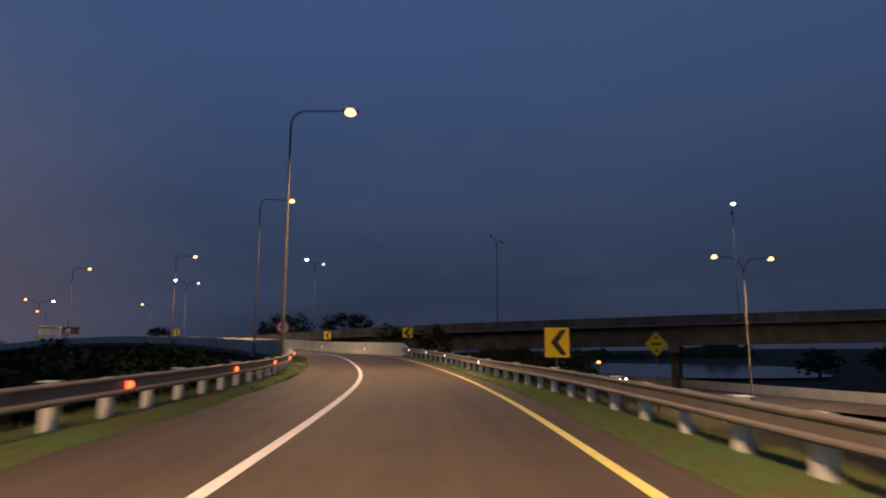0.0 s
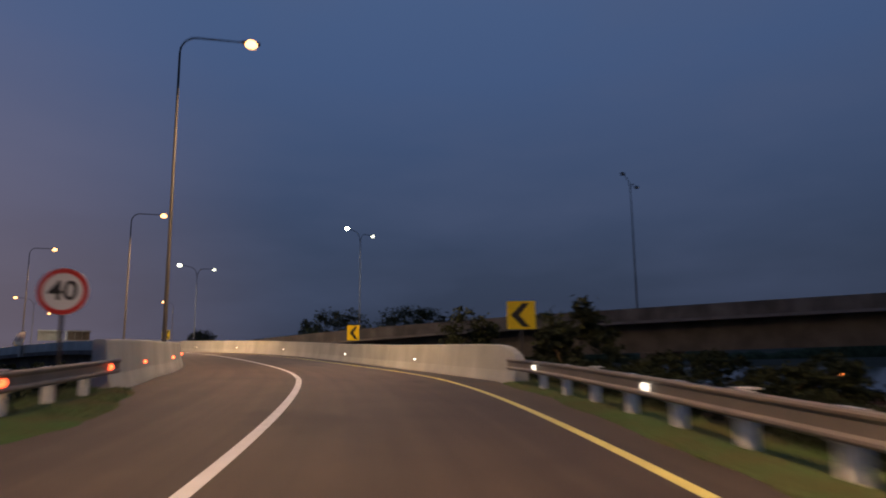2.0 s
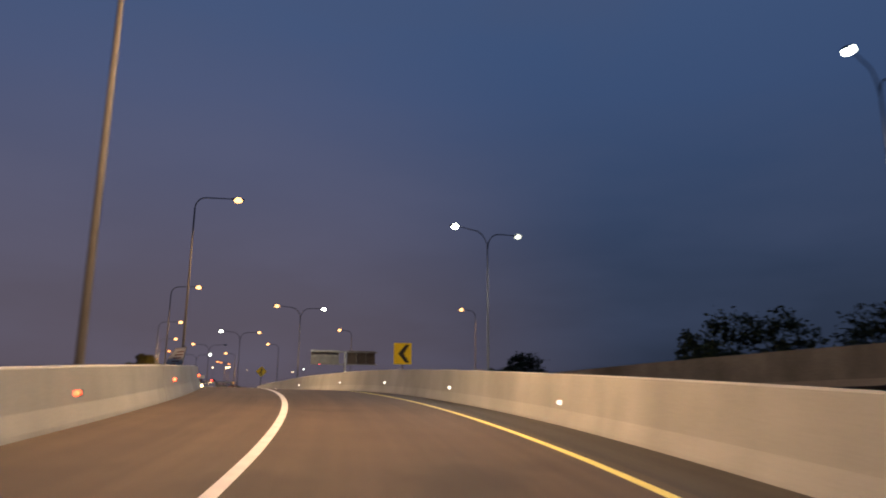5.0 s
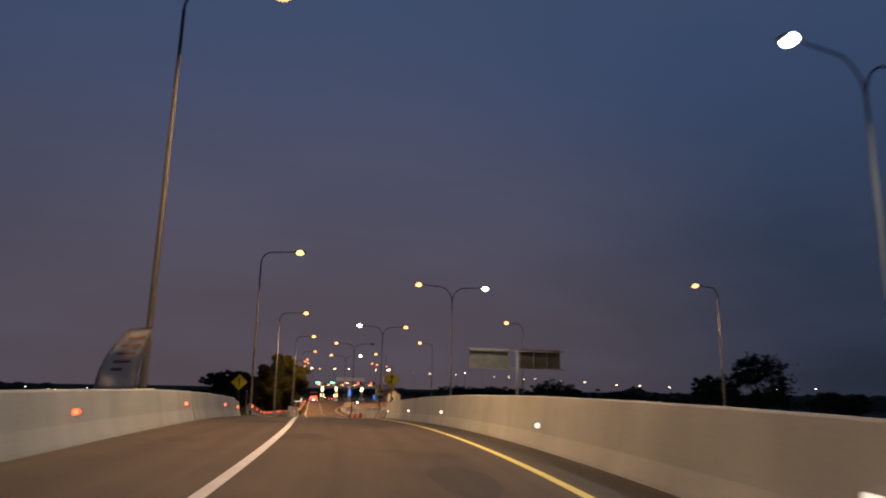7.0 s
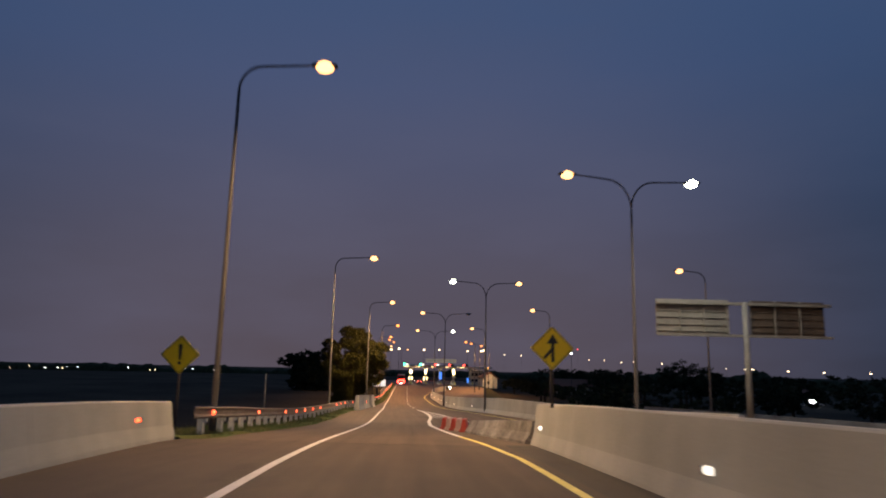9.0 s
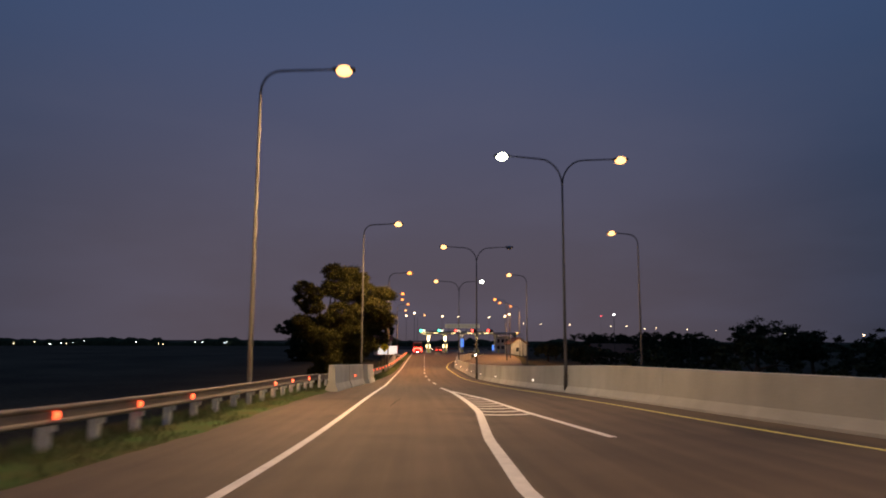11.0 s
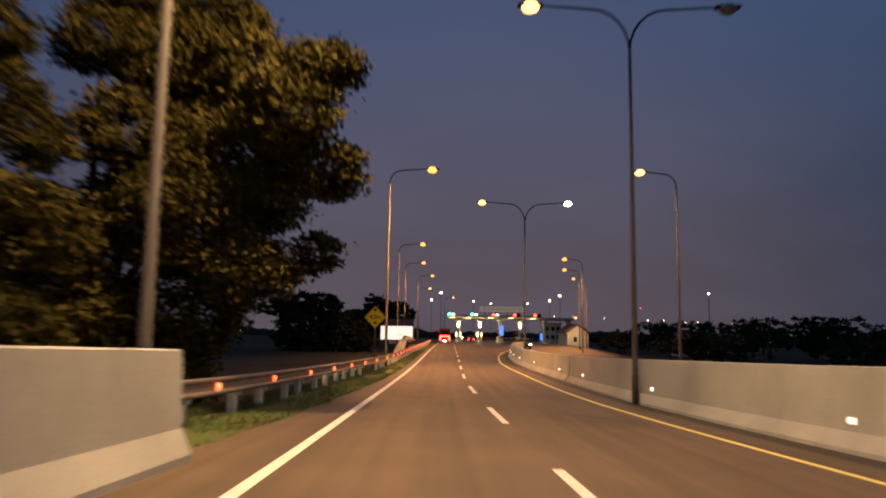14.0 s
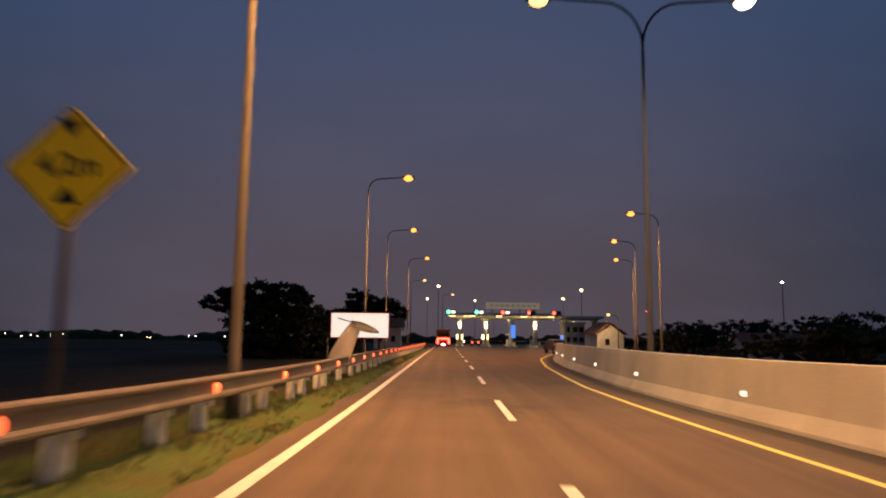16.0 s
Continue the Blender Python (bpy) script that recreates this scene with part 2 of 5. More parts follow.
# name board glows faintly in place of floodlight falling on its face
BOARD_GLOW = glow("name_board_glow", (1.0, 0.82, 0.52), 0.16)
BILLBOARD_FACE = glow("lit_billboard_face", (1.0, 0.96, 0.92), 0.9)
FAR_WARM = glow("far_warm_lamp", (1.0, 0.72, 0.42), 14.0)
FAR_WHITE = glow("far_white_lamp", (0.95, 0.97, 1.0), 14.0)
FAR_RED = glow("far_red_lamp", (1.0, 0.05, 0.08), 8.0)
CANOPY_LIGHT = glow("canopy_light", (1.0, 0.70, 0.32), 8.0)

# ------------------------------------------------------------------ the line of the road
KAPPA = [-0.735, -0.399, -0.034, 0.27, 0.405, 0.361, 0.493, 0.603, 0.633, 0.541, 0.447, 0.498, 0.479, 0.215, 0.02, -0.053, 0.008, 0.106, 0.049, 0, -0.003, -0.024, -0.063, -0.01, 0.001, 0.002, 0, -0, -0, -0, 0, 0, -0, -0, 0, 0, 0, -0, -0, 0, 0, -0]
GRADE = [-1.68, -1.21, -0.48, 0.76, 0.02, 1.09, 2.22, 2.49, 0.48, 0.94, 2.73, 3.26, 2.24, 1.72, 0.77, -1.59, -3.23, -5.23, -5.35, -8.02, -7.59, -5.07, -4.69, -5.7, -5.51, -5.21, -4.17, -3.03, -2.05, -1.24, -1.59, -1.85, -1.9, -1.9, -1.9, -1.9, -1.9, -1.9, -1.9, -1.9, -1.9, -1.9, -1.9, -1.9, -1.9, -1.9, -1.9, -1.9, -1.9, -1.9]
BANK = [-0.66, -0.69, -1.06, -1.12, -1.64, -1.86, -0.85, 0.8, -0.7, -1.3, -0.2, 0.06, 0.04, 0.03, 0.02, 0.01, 0.01]
STN = np.arange(-20, 461, 1.0)


def spread(values, step):
    knots = -20 + step * np.arange(len(values))
    a = np.interp(STN, knots, values)
    w = int(step)
    return np.convolve(np.pad(a, w, mode="edge"), np.ones(w) / w, "same")[w:-w]


psi_a = np.radians(np.cumsum(spread(KAPPA, 12)))
psi_a -= np.interp(0, STN, psi_a)
rx_a, ry_a = np.cumsum(-np.sin(psi_a)), np.cumsum(np.cos(psi_a))
rz_a = np.cumsum(spread(GRADE, 10) / 100)
rx_a, ry_a, rz_a = (a - np.interp(0, STN, a) for a in (rx_a, ry_a, rz_a))
bank_a = np.tan(np.radians(spread(BANK, 30)))
WHITE_LAT = lambda s: float(np.interp(s, np.arange(-20, 401, 20), [2.1, 2.08, 1.94, 1.78, 1.43, 1.52, 1.63, 1.9, 2.08, 2.42, 2.48, 2.24, 1.95, 1.97, 1.92, 1.89, 1.94, 1.95, 1.94, 1.93, 1.91, 1.9]))
RIGHT_LAT = lambda s: float(np.interp(s, np.arange(-20, 201, 20), [-1.92, -2.2, -2.34, -2.73, -3.26, -3.25, -3.1, -2.62, -2.57, -2.53, -2.32, -2.06]))
YELLOW_LAT = lambda s: float(np.interp(s, np.arange(160, 401, 20), [-9.5, -8.2, -6.9, -5.7, -4.95, -4.7, -4.75, -5, -4.97, -4.89, -4.77, -4.64, -4.5]))


def heading(s):
    return float(np.interp(s, STN, psi_a))


def at(s, lat, up=0.0):
    """World place at a station, metres to the left of the driving line, metres above the road."""
    h = heading(s)
    flat = np.interp(lat, [-12, -9, 8, 11], [-9, -9, 8, 8])
    return Vector((np.interp(s, STN, rx_a) - lat * math.cos(h), np.interp(s, STN, ry_a) - lat * math.sin(h),
                   np.interp(s, STN, rz_a) - flat * np.interp(s, STN, bank_a) + up))


def lerp(*pairs):
    xs, ys = zip(*pairs)
    return lambda s: float(np.interp(s, xs, ys))


# the main carriageway, as the line of its median
MAIN = [(150, 45, 5.8), (80, 77, 5.5), (13, 107, 4.1), (-20, 121.6, 2.7), (-47, 131.6, 0.8), (-82, 146.0, -0.9), (-114.5, 160.1, -2.4), (-140, 174.0, -4.0)]


def main_axis():
    pts = [Vector(q) for q in MAIN]
    out = []
    for i in range(len(pts) - 1):
        a, b, c, d = pts[max(i - 1, 0)], pts[i], pts[i + 1], pts[min(i + 2, len(pts) - 1)]
        k = max(2, int((c - b).length / 3))
        for j in range(k):
            t = j / k
            out.append(0.5 * (2 * b + (c - a) * t + (2 * a - 5 * b + 4 * c - d) * t * t + (3 * b - a - 3 * c + d) * t ** 3))
    return out


AXIS = main_axis()


def main_frame(i):
    a, b = AXIS[max(i - 1, 0)], AXIS[min(i + 1, len(AXIS) - 1)]
    d = (b - a)
    return AXIS[i], Vector((-d.y, d.x, 0)).normalized()


# ------------------------------------------------------------------ mesh helpers
def mesh_object(name, verts, faces, mat, smooth=False):
    me = bpy.data.meshes.new(name)
    me.from_pydata([tuple(v) for v in verts], [], faces)
    me.materials.append(mat)
    if smooth:
        me.polygons.foreach_set("use_smooth", [True] * len(me.polygons))
    me.update()
    return new(name, me)


def fix_normals(ob):
    bm = bmesh.new()
    bm.from_mesh(ob.data)
    bmesh.ops.recalc_face_normals(bm, faces=bm.faces)
    bm.to_mesh(ob.data)
    bm.free()
    return ob


def loft(rings, closed=True, caps=True):
    verts, faces, n = [], [], len(rings[0])
    for r in rings:
        verts += r
    for i in range(len(rings) - 1):
        for j in range(n if closed else n - 1):
            k = (j + 1) % n
            faces.append((i * n + j, i * n + k, (i + 1) * n + k, (i + 1) * n + j))
    if closed and caps:
        faces.append(tuple(range(n)))
        faces.append(tuple(range(len(verts) - n, len(verts)))[::-1])
    return verts, faces


def stations(s0, s1, step):
    n = max(2, int(round((s1 - s0) / step)) + 1)
    return np.linspace(s0, s1, n)


def sweep(name, s0, s1, step, profile, mat, closed=True, origin=None, smooth=False):
    """Carries a profile of (lateral, up) along the road."""
    o = origin or Vector((0, 0, 0))
    st = stations(s0, s1, step)
    profs = [profile(s) for s in st]
    v, f = loft([[at(s, a, u) - o for a, u in pr] for s, pr in zip(st, profs)], closed)
    ob = fix_normals(mesh_object(name, v, f, mat, smooth))
    if not closed:
        flat = [(a, s) for s, pr in zip(st, profs) for a, u in pr]
        layer = ob.data.uv_layers.new(name="road")
        for lp, d in zip(ob.data.loops, layer.data):
            d.uv = flat[lp.vertex_index]
    return ob


def part(name, bm, mat, parent, label=""):
    me = bpy.data.meshes.new(name)
    bm.to_mesh(me)
    bm.free()
    me.materials.append(mat)
    ob = new(name, me)
    ob.parent = parent
    if label:
        ob["label"] = label
    return ob


def thing(name, m, label, category, group=""):
    ob = new(name)
    ob.empty_display_size = 0.2
    ob.matrix_world = m if isinstance(m, Matrix) else Matrix.Translation(m)
    return tagged(ob, label, category, group)


def under(ob, parent):
    ob.parent = parent
    return ob


def box(sx, sy, sz, x=0, y=0, z=0, bevel=0.0, bm=None):
    """A box whose base is centred at x, y and stands on z."""
    own = bmesh.new()
    bmesh.ops.create_cube(own, size=1)
    bmesh.ops.scale(own, vec=(sx, sy, sz), verts=own.verts)
    bmesh.ops.translate(own, vec=(x, y, z + sz / 2), verts=own.verts)
    if bevel:
        bmesh.ops.bevel(own, geom=own.edges[:], offset=bevel, segments=2, affect="EDGES", profile=0.6)
    if bm is None:
        return own
    me = bpy.data.meshes.new("tmp")
    own.to_mesh(me)
    own.free()
    bm.from_mesh(me)
    bpy.data.meshes.remove(me)
    return bm


def tube(points, radii, sides=10, bm=None):
    """A round bar along points."""
    bm = bm or bmesh.new()
    pts = [Vector(q) for q in points]
    if not hasattr(radii, "__len__"):
        radii = [radii] * len(pts)
    rings = []
    ref = None
    for i, q in enumerate(pts):
        d = (pts[min(i + 1, len(pts) - 1)] - pts[max(i - 1, 0)]).normalized()
        if ref is None:
            ref = Vector((1, 0, 0)) if abs(d.x) < 0.9 else Vector((0, 1, 0))
        x = d.cross(ref).normalized()
        y = d.cross(x).normalized()
        ref = y.cross(d) if False else ref
        rings.append([bm.verts.new(q + radii[i] * (math.cos(a) * x + math.sin(a) * y)) for a in np.linspace(0, 2 * math.pi, sides, endpoint=False)])
    for a, b in zip(rings, rings[1:]):
        for j in range(sides):
            k = (j + 1) % sides
            bm.faces.new((a[j], a[k], b[k], b[j])).smooth = True
    bm.faces.new(rings[0])
    bm.faces.new(rings[-1][::-1])
    bmesh.ops.recalc_face_normals(bm, faces=bm.faces)
    return bm


def plate(outline, y0, y1, bm=None):
    """A flat plate in x, z with thickness from y0 to y1 (seen from -y)."""
    bm = bm or bmesh.new()
    a = [bm.verts.new((x, y0, z)) for x, z in outline]
    b = [bm.verts.new((x, y1, z)) for x, z in outline]
    n = len(a)
    bm.faces.new(a)
    bm.faces.new(b[::-1])
    for j in range(n):
        k = (j + 1) % n
        bm.faces.new((a[k], a[j], b[j], b[k]))
    bmesh.ops.recalc_face_normals(bm, faces=bm.faces)
    return bm


def rounded(w, h, r, n=5):
    out = []
    for cx, cz, a0 in ((w / 2 - r, h / 2 - r, 0), (-w / 2 + r, h / 2 - r, 90), (-w / 2 + r, -h / 2 + r, 180), (w / 2 - r, -h / 2 + r, 270)):
        for a in np.linspace(a0, a0 + 90, n):
            out.append((cx + r * math.cos(radians(a)), cz + r * math.sin(radians(a))))
    return out


def disc(r, n=40):
    return [(r * math.cos(a), r * math.sin(a)) for a in np.linspace(0, 2 * math.pi, n, endpoint=False)]


def moved(outline, dx, dz, turn=0.0, k=1.0):
    c, s = math.cos(radians(turn)), math.sin(radians(turn))
    return [(dx + k * (x * c - z * s), dz + k * (x * s + z * c)) for x, z in outline]


def lettering(text, size, mat, parent, x, z, y, name="lettering"):
    cu = bpy.data.curves.new("tmp", "FONT")
    cu.body, cu.size, cu.align_x, cu.align_y, cu.extrude, cu.offset = text, size, "CENTER", "CENTER", 0.002, size * 0.015
    tmp = new("tmp", cu)
    bpy.context.view_layer.update()
    me = bpy.data.meshes.new_from_object(tmp.evaluated_get(bpy.context.evaluated_depsgraph_get()))
    bpy.data.objects.remove(tmp)
    me.materials.clear()
    me.materials.append(mat)
    me.transform(Matrix.Translation((x, y, z)) @ Euler((radians(90), 0, 0)).to_matrix().to_4x4())
    ob = new(name, me)
    ob.parent = parent
    return ob


def facing(s, lat, up=0.0, turn=0.0):
    """A pose on the road whose -y side looks at oncoming drivers."""
    p = at(s, lat, up)
    return Matrix.Translation(p) @ Matrix.Rotation(heading(s) + radians(turn), 4, "Z")


# ------------------------------------------------------------------ ground
def ground_z(x, y):
    """The land falls gently from the bend to the toll gate, then on, tilted to fit the camera's horizon."""
    u = -0.857 * x + 0.515 * y
    return float(np.interp(u, [-40, 40, 120, 350, 4700], [-4.7, -4.8, -6.2, -8.5, -90.0]))


v, f = [], []
RADII = [0, 25, 50, 75, 100, 130, 160, 200, 250, 320, 420, 600, 900, 1500, 2600, 4600]
SEG = 72
v.append((-80, 110, ground_z(-80, 110)))
for r in RADII[1:]:
    for j in range(SEG):
        a = 2 * math.pi * j / SEG
        x, y = -80 + r * math.cos(a), 110 + r * math.sin(a)
        v.append((x, y, ground_z(x, y) + 0.3 * noise.noise((x * 0.03, y * 0.03, 0))))
for j in range(SEG):
    f.append((0, 1 + j, 1 + (j + 1) % SEG))
for i in range(len(RADII) - 2):
    for j in range(SEG):
        a, b = 1 + i * SEG + j, 1 + i * SEG + (j + 1) % SEG
        f.append((a, a + SEG, b + SEG, b))
tagged(fix_normals(mesh_object("ground", v, f, FIELD, True)), "dark fields under the dusk sky, tilted down to fit the camera's horizon", "ground", kind="structure")

# lateral places of the barriers and rails
PAR_L = lerp((54, 5.75), (62, 6.15), (70, 5.95), (85, 5.35), (92, 5.0), (128, 5.0), (143, 5.2), (157, 5.5), (161, 6.0), (166, 6.35))
PAR_R = lerp((56.5, -4.85), (62, -4.5), (70, -4.4), (80, -4.5), (92, -4.9), (105, -4.7), (128, -3.9), (150, -3.75), (166, -3.65))
RAIL_LA = lerp((-20, 5.3), (30, 5.25), (55, 5.65))
RAIL_RA = lerp((-20, -4.35), (10, -4.05), (30, -3.75), (45, -4.2), (57, -4.7))
RAIL_LB = lerp((165, 6.15), (168, 5.74), (172, 6.0), (180, 6.35), (190, 6.25), (203, 5.7), (214, 5.4))
RAIL_LC = lerp((213, 5.4), (224, 4.7), (232, 4.1), (248, 3.68), (256, 3.34), (264, 3.18), (300, 3.1), (345, 3.1))
FLARE = lerp((258, -4.7), (265, -4.5), (270, -4.45), (275, -4.7), (283.4, -5.28), (289, -5.95), (292, -6.3), (297, -7.0), (305, -8.6), (320, -12.0), (350, -17.0), (378, -20.0), (440, -21.0))
GAP = lerp((258, 1.35), (272, 1.1), (290, 0.85))
MEDIAN = lambda s: float(np.interp(s, [165, 178, 195, 205], [-11.6, -10.3, -8.7, -7.95])) if s < 205 else (YELLOW_LAT(s) if s < 258 else FLARE(s)) - GAP(s)
OUTER_R = lerp((205, -18.6), (240, -16.9), (280, -16.9), (306, -20.5), (340, -24.0), (378, -26.0), (440, -27.0))
EDGE_L = lerp((-20, 4.6), (50, 4.6), (56, 5.6), (62, 6.0), (85, 5.3), (92, 4.95), (130, 5.0), (157, 5.5), (165.9, 6.3), (166.4, 5.6), (190, 5.2), (205, 4.9), (222, 4.0), (232, 3.2), (245, 2.75), (258, 2.5), (400, 2.5))
EDGE_R = lerp((-20, -3.1), (30, -3.15), (45, -3.7), (57, -4.7), (62, -4.45), (92, -4.9), (128, -3.9), (166, -3.6))

# road sheets
sweep("road_ramp", -20, 166, 1.5, lambda s: [(EDGE_L(s) + 0.02, 0), (WHITE_LAT(s), 0), (0, 0), (RIGHT_LAT(s), 0), (EDGE_R(s) - 0.02, 0)], ASPHALT, closed=False)
tagged(bpy.data.objects["road_ramp"], "worn dark asphalt slip road bending to the left", "road", kind="structure")
sweep("road_toll_approach", 166, 440, 2.0, lambda s: [(EDGE_L(s) + (0 if s < 290 else (s - 290) * 0.05), 0), (WHITE_LAT(s), 0), (0, 0), (-1.5, 0), (-3.6, 0), (MEDIAN(s) - 0.1, 0)], CONCRETE_ROAD, closed=False)
tagged(bpy.data.objects["road_toll_approach"], "worn grey-brown pavement running down to the toll gate", "road", kind="structure")
sweep("road_opposite", 205, 440, 3.0, lambda s: [(MEDIAN(s) - (0.7 if s < 308 else 0.08), 0), (OUTER_R(s), 0)], CONCRETE_ROAD, closed=False)
tagged(bpy.data.objects["road_opposite"], "opposite carriageway beyond the median barrier", "road", kind="structure")


# verges and banks
def bank_strip(name, s0, s1, inner, outer, side, label, mat=SOIL):
    def prof(s):
        base = at(s, 0).z
        i, o = inner(s), outer(s)
        q = at(s, o + side * 6)
        d = ground_z(q.x, q.y) - 0.4 - base
        far = o + side * abs(d) * 1.7
        mid = o + side * abs(d) * 0.7
        return [(i, -0.02), (o, -0.05), (mid, d * 0.4), (far, d)]
    return tagged(sweep(name, s0, s1, 3.0, prof, mat, closed=False, smooth=True), label, "bank", kind="structure")


def verge(name, s0, s1, inner, outer, label):
    """A grass strip with a slightly uneven top and a ragged edge towards the road."""
    rows = []
    for s in stations(s0, s1, 0.4):
        a, b = inner(s), outer(s)
        rag = 0.10 + 0.16 * noise.noise((s * 0.55, a, 3.0)) + 0.10 * noise.noise((s * 1.9, a, 7.0))
        a -= rag if b > a else -rag
        rows.append([at(s, a + (b - a) * k, 0.004 + (0 if k == 0 else 0.02 + 0.05 * math.sin(math.pi * k) + 0.05 * noise.noise((s * 0.7, k * 4, 1.0)) * (0.2 + k))) for k in np.linspace(0, 1, 6)])
    v, f = loft(rows, closed=False)
    return tagged(fix_normals(mesh_object(name, v, f, GRASS, True)), label, "grass", kind="structure")


verge("verge_ramp_inside", -20, 55, EDGE_L, lambda s: RAIL_LA(s) + 0.9, "short grass verge under the guard rail")
verge("verge_ramp_outside", -20, 57, EDGE_R, lambda s: RAIL_RA(s) - 0.9, "short grass verge beside the yellow line")
verge("verge_after_bridge", 166, 214, EDGE_L, lambda s: RAIL_LB(s) + 0.9, "dry grass verge beside the ramp")
verge("verge_toll_approach", 213, 380, EDGE_L, lambda s: RAIL_LC(s) + 1.0, "green grass verge under the guard rail")
bank_strip("bank_ramp_inside", -20, 54, lambda s: RAIL_LA(s) + 0.85, lambda s: RAIL_LA(s) + 1.2, 1, "dark grassy bank inside the bend")
bank_strip("bank_ramp_outside", -20, 57, lambda s: RAIL_RA(s) - 0.85, lambda s: RAIL_RA(s) - 1.2, -1, "dark grassy bank below the slip road")
bank_strip("bank_after_bridge", 166, 214, lambda s: RAIL_LB(s) + 0.85, lambda s: RAIL_LB(s) + 1.4, 1, "dark bank falling to the fields")
bank_strip("bank_toll_approach", 213, 440, lambda s: RAIL_LC(s) + 0.9, lambda s: RAIL_LC(s) + 1.5 + max(0, s - 300) * 0.06, 1, "dark bank beside the toll approach")
bank_strip("bank_opposite", 205, 440, lambda s: OUTER_R(s) + 0.1, lambda s: OUTER_R(s) - 1.5, -1, "dark bank beyond the opposite carriageway")


BLADE = material("grass_blades", (0.095, 0.175, 0.06), 0.8, vary=0.4, scale=1.0, grain=9, bump=0.0, color2=(0.15, 0.14, 0.06))


def tufts(name, s0, s1, inner, outer, count, seed, label, tall=1.0):
    """Uneven blades standing on a verge, thin towards the road."""
    rng = np.random.default_rng(seed)
    pts = []
    while len(pts) < count:
        s = rng.uniform(s0, s1)
        k = rng.uniform(-0.06, 1.0)
        k = k ** 0.75 if k > 0 else k
        if noise.noise((s * 0.45, k * 3.0, seed)) + 0.55 * k < rng.uniform(-0.25, 0.5):
            continue
        a, b = inner(s), outer(s)
        pts.append((at(s, a + (b - a) * k, 0.02), k))
    v, f = [], []
    for p, k in pts:
        t = rng.uniform(0, 6.28)
        h = rng.uniform(0.05, 0.15) * (0.55 + 0.8 * k) * tall
        w = 0.012 + 0.012 * rng.random()
        lean = Vector((rng.normal() * 0.45 * h, rng.normal() * 0.45 * h, h))
        side = Vector((math.cos(t) * w, math.sin(t) * w, 0))
        i = len(v)
        v += [p - side, p + side, p + lean]
        f.append((i, i + 1, i + 2))
    return tagged(mesh_object(name, v, f, BLADE), label, "grass", kind="stuff")


tufts("grass_tufts", -4, 55, EDGE_L, lambda s: RAIL_LA(s) + 0.8, 15000, 1, "short grass blades under the guard rail")
tufts("grass_tufts", -4, 57, EDGE_R, lambda s: RAIL_RA(s) - 0.8, 15000, 2, "short grass blades beside the yellow line")
tufts("grass_tufts", 166.5, 212, EDGE_L, lambda s: RAIL_LB(s) + 0.8, 20000, 3, "dry grass blades beside the ramp", 1.7)
tufts("grass_tufts", 214, 300, EDGE_L, lambda s: RAIL_LC(s) + 0.9, 46000, 4, "green grass blades under the guard rail", 1.3)

# ------------------------------------------------------------------ markings
def stripe(name, s0, s1, lat, width, mat, label, group="", lift=0.006):
    ob = sweep(name, s0, s1, min(1.0, (s1 - s0) / 2), lambda s: [(lat(s) + width / 2, lift), (lat(s) - width / 2, lift)], mat, closed=False)
    return tagged(ob, label, "road marking", group, "structure")


stripe("edge_line_white", -20, 380, WHITE_LAT, 0.17, WHITE_LINE, "solid white edge line along the inside of the lane")
stripe("edge_line_yellow_ramp", -20, 171.5, lambda s: RIGHT_LAT(s) if s < 163 else lerp((163, -2.45), (167.4, -2.19), (171.5, -1.83))(s), 0.17, YELLOW_LINE, "solid yellow edge line of the slip road")
GORE_NEAR = lerp((171.5, -1.83), (176.4, -1.55), (184.4, -1.2), (190, -1.35), (197, -1.85), (201, -1.9), (206, -1.9), (210.5, -1.85), (216.5, -1.6))
GORE_FAR = lerp((190, -3.95), (197.4, -3.22), (200.6, -3.02), (203.7, -2.82), (206.2, -2.5), (208.1, -2.26), (211.5, -1.9))
stripe("edge_line_gore", 171.5, 216.5, GORE_NEAR, 0.22, WHITE_LINE, "white line at the joining lane")
stripe("edge_line_gore_far", 190, 211.5, GORE_FAR, 0.2, WHITE_LINE, "white line on the far side of the painted island")
stripe("edge_line_yellow_median", 166, 372, lambda s: MEDIAN(s) + GAP(s), 0.15, YELLOW_LINE, "solid yellow line along the median barrier")
for k in range(9):
    s = 195.9 + 1.2 * k
    a, b = GORE_NEAR(s), GORE_FAR(s + 0.1)
    near, far = [], []
    for u in np.linspace(0, 1, 7):
        bow = s + 0.1 * u - 0.28 * math.sin(math.pi * u) ** 0.8 * min(1.0, (a - b) * 0.9)
        near.append(at(bow - 0.15, a + (b - a) * u, 0.007))
        far.append(at(bow + 0.15, a + (b - a) * u, 0.007))
    ob = mesh_object("island_bar", near + far, [(j, j + 1, j + 8, j + 7) for j in range(6)], WHITE_LINE)
    tagged(fix_normals(ob), "bowed white hatch bar of the painted island", "road marking", "island bars", "structure")
DASH_LAT = lerp((215, -1.7), (230, -1.5), (240, -1.35), (250, -1.2), (300, -1.3), (380, -1.6))
for k in range(1, 16):
    s = 214.9 + 9.25 * k
    stripe("lane_dash", s, s + 3.9, DASH_LAT, 0.15, WHITE_LINE, "white lane dash on the toll approach", "lane dashes")


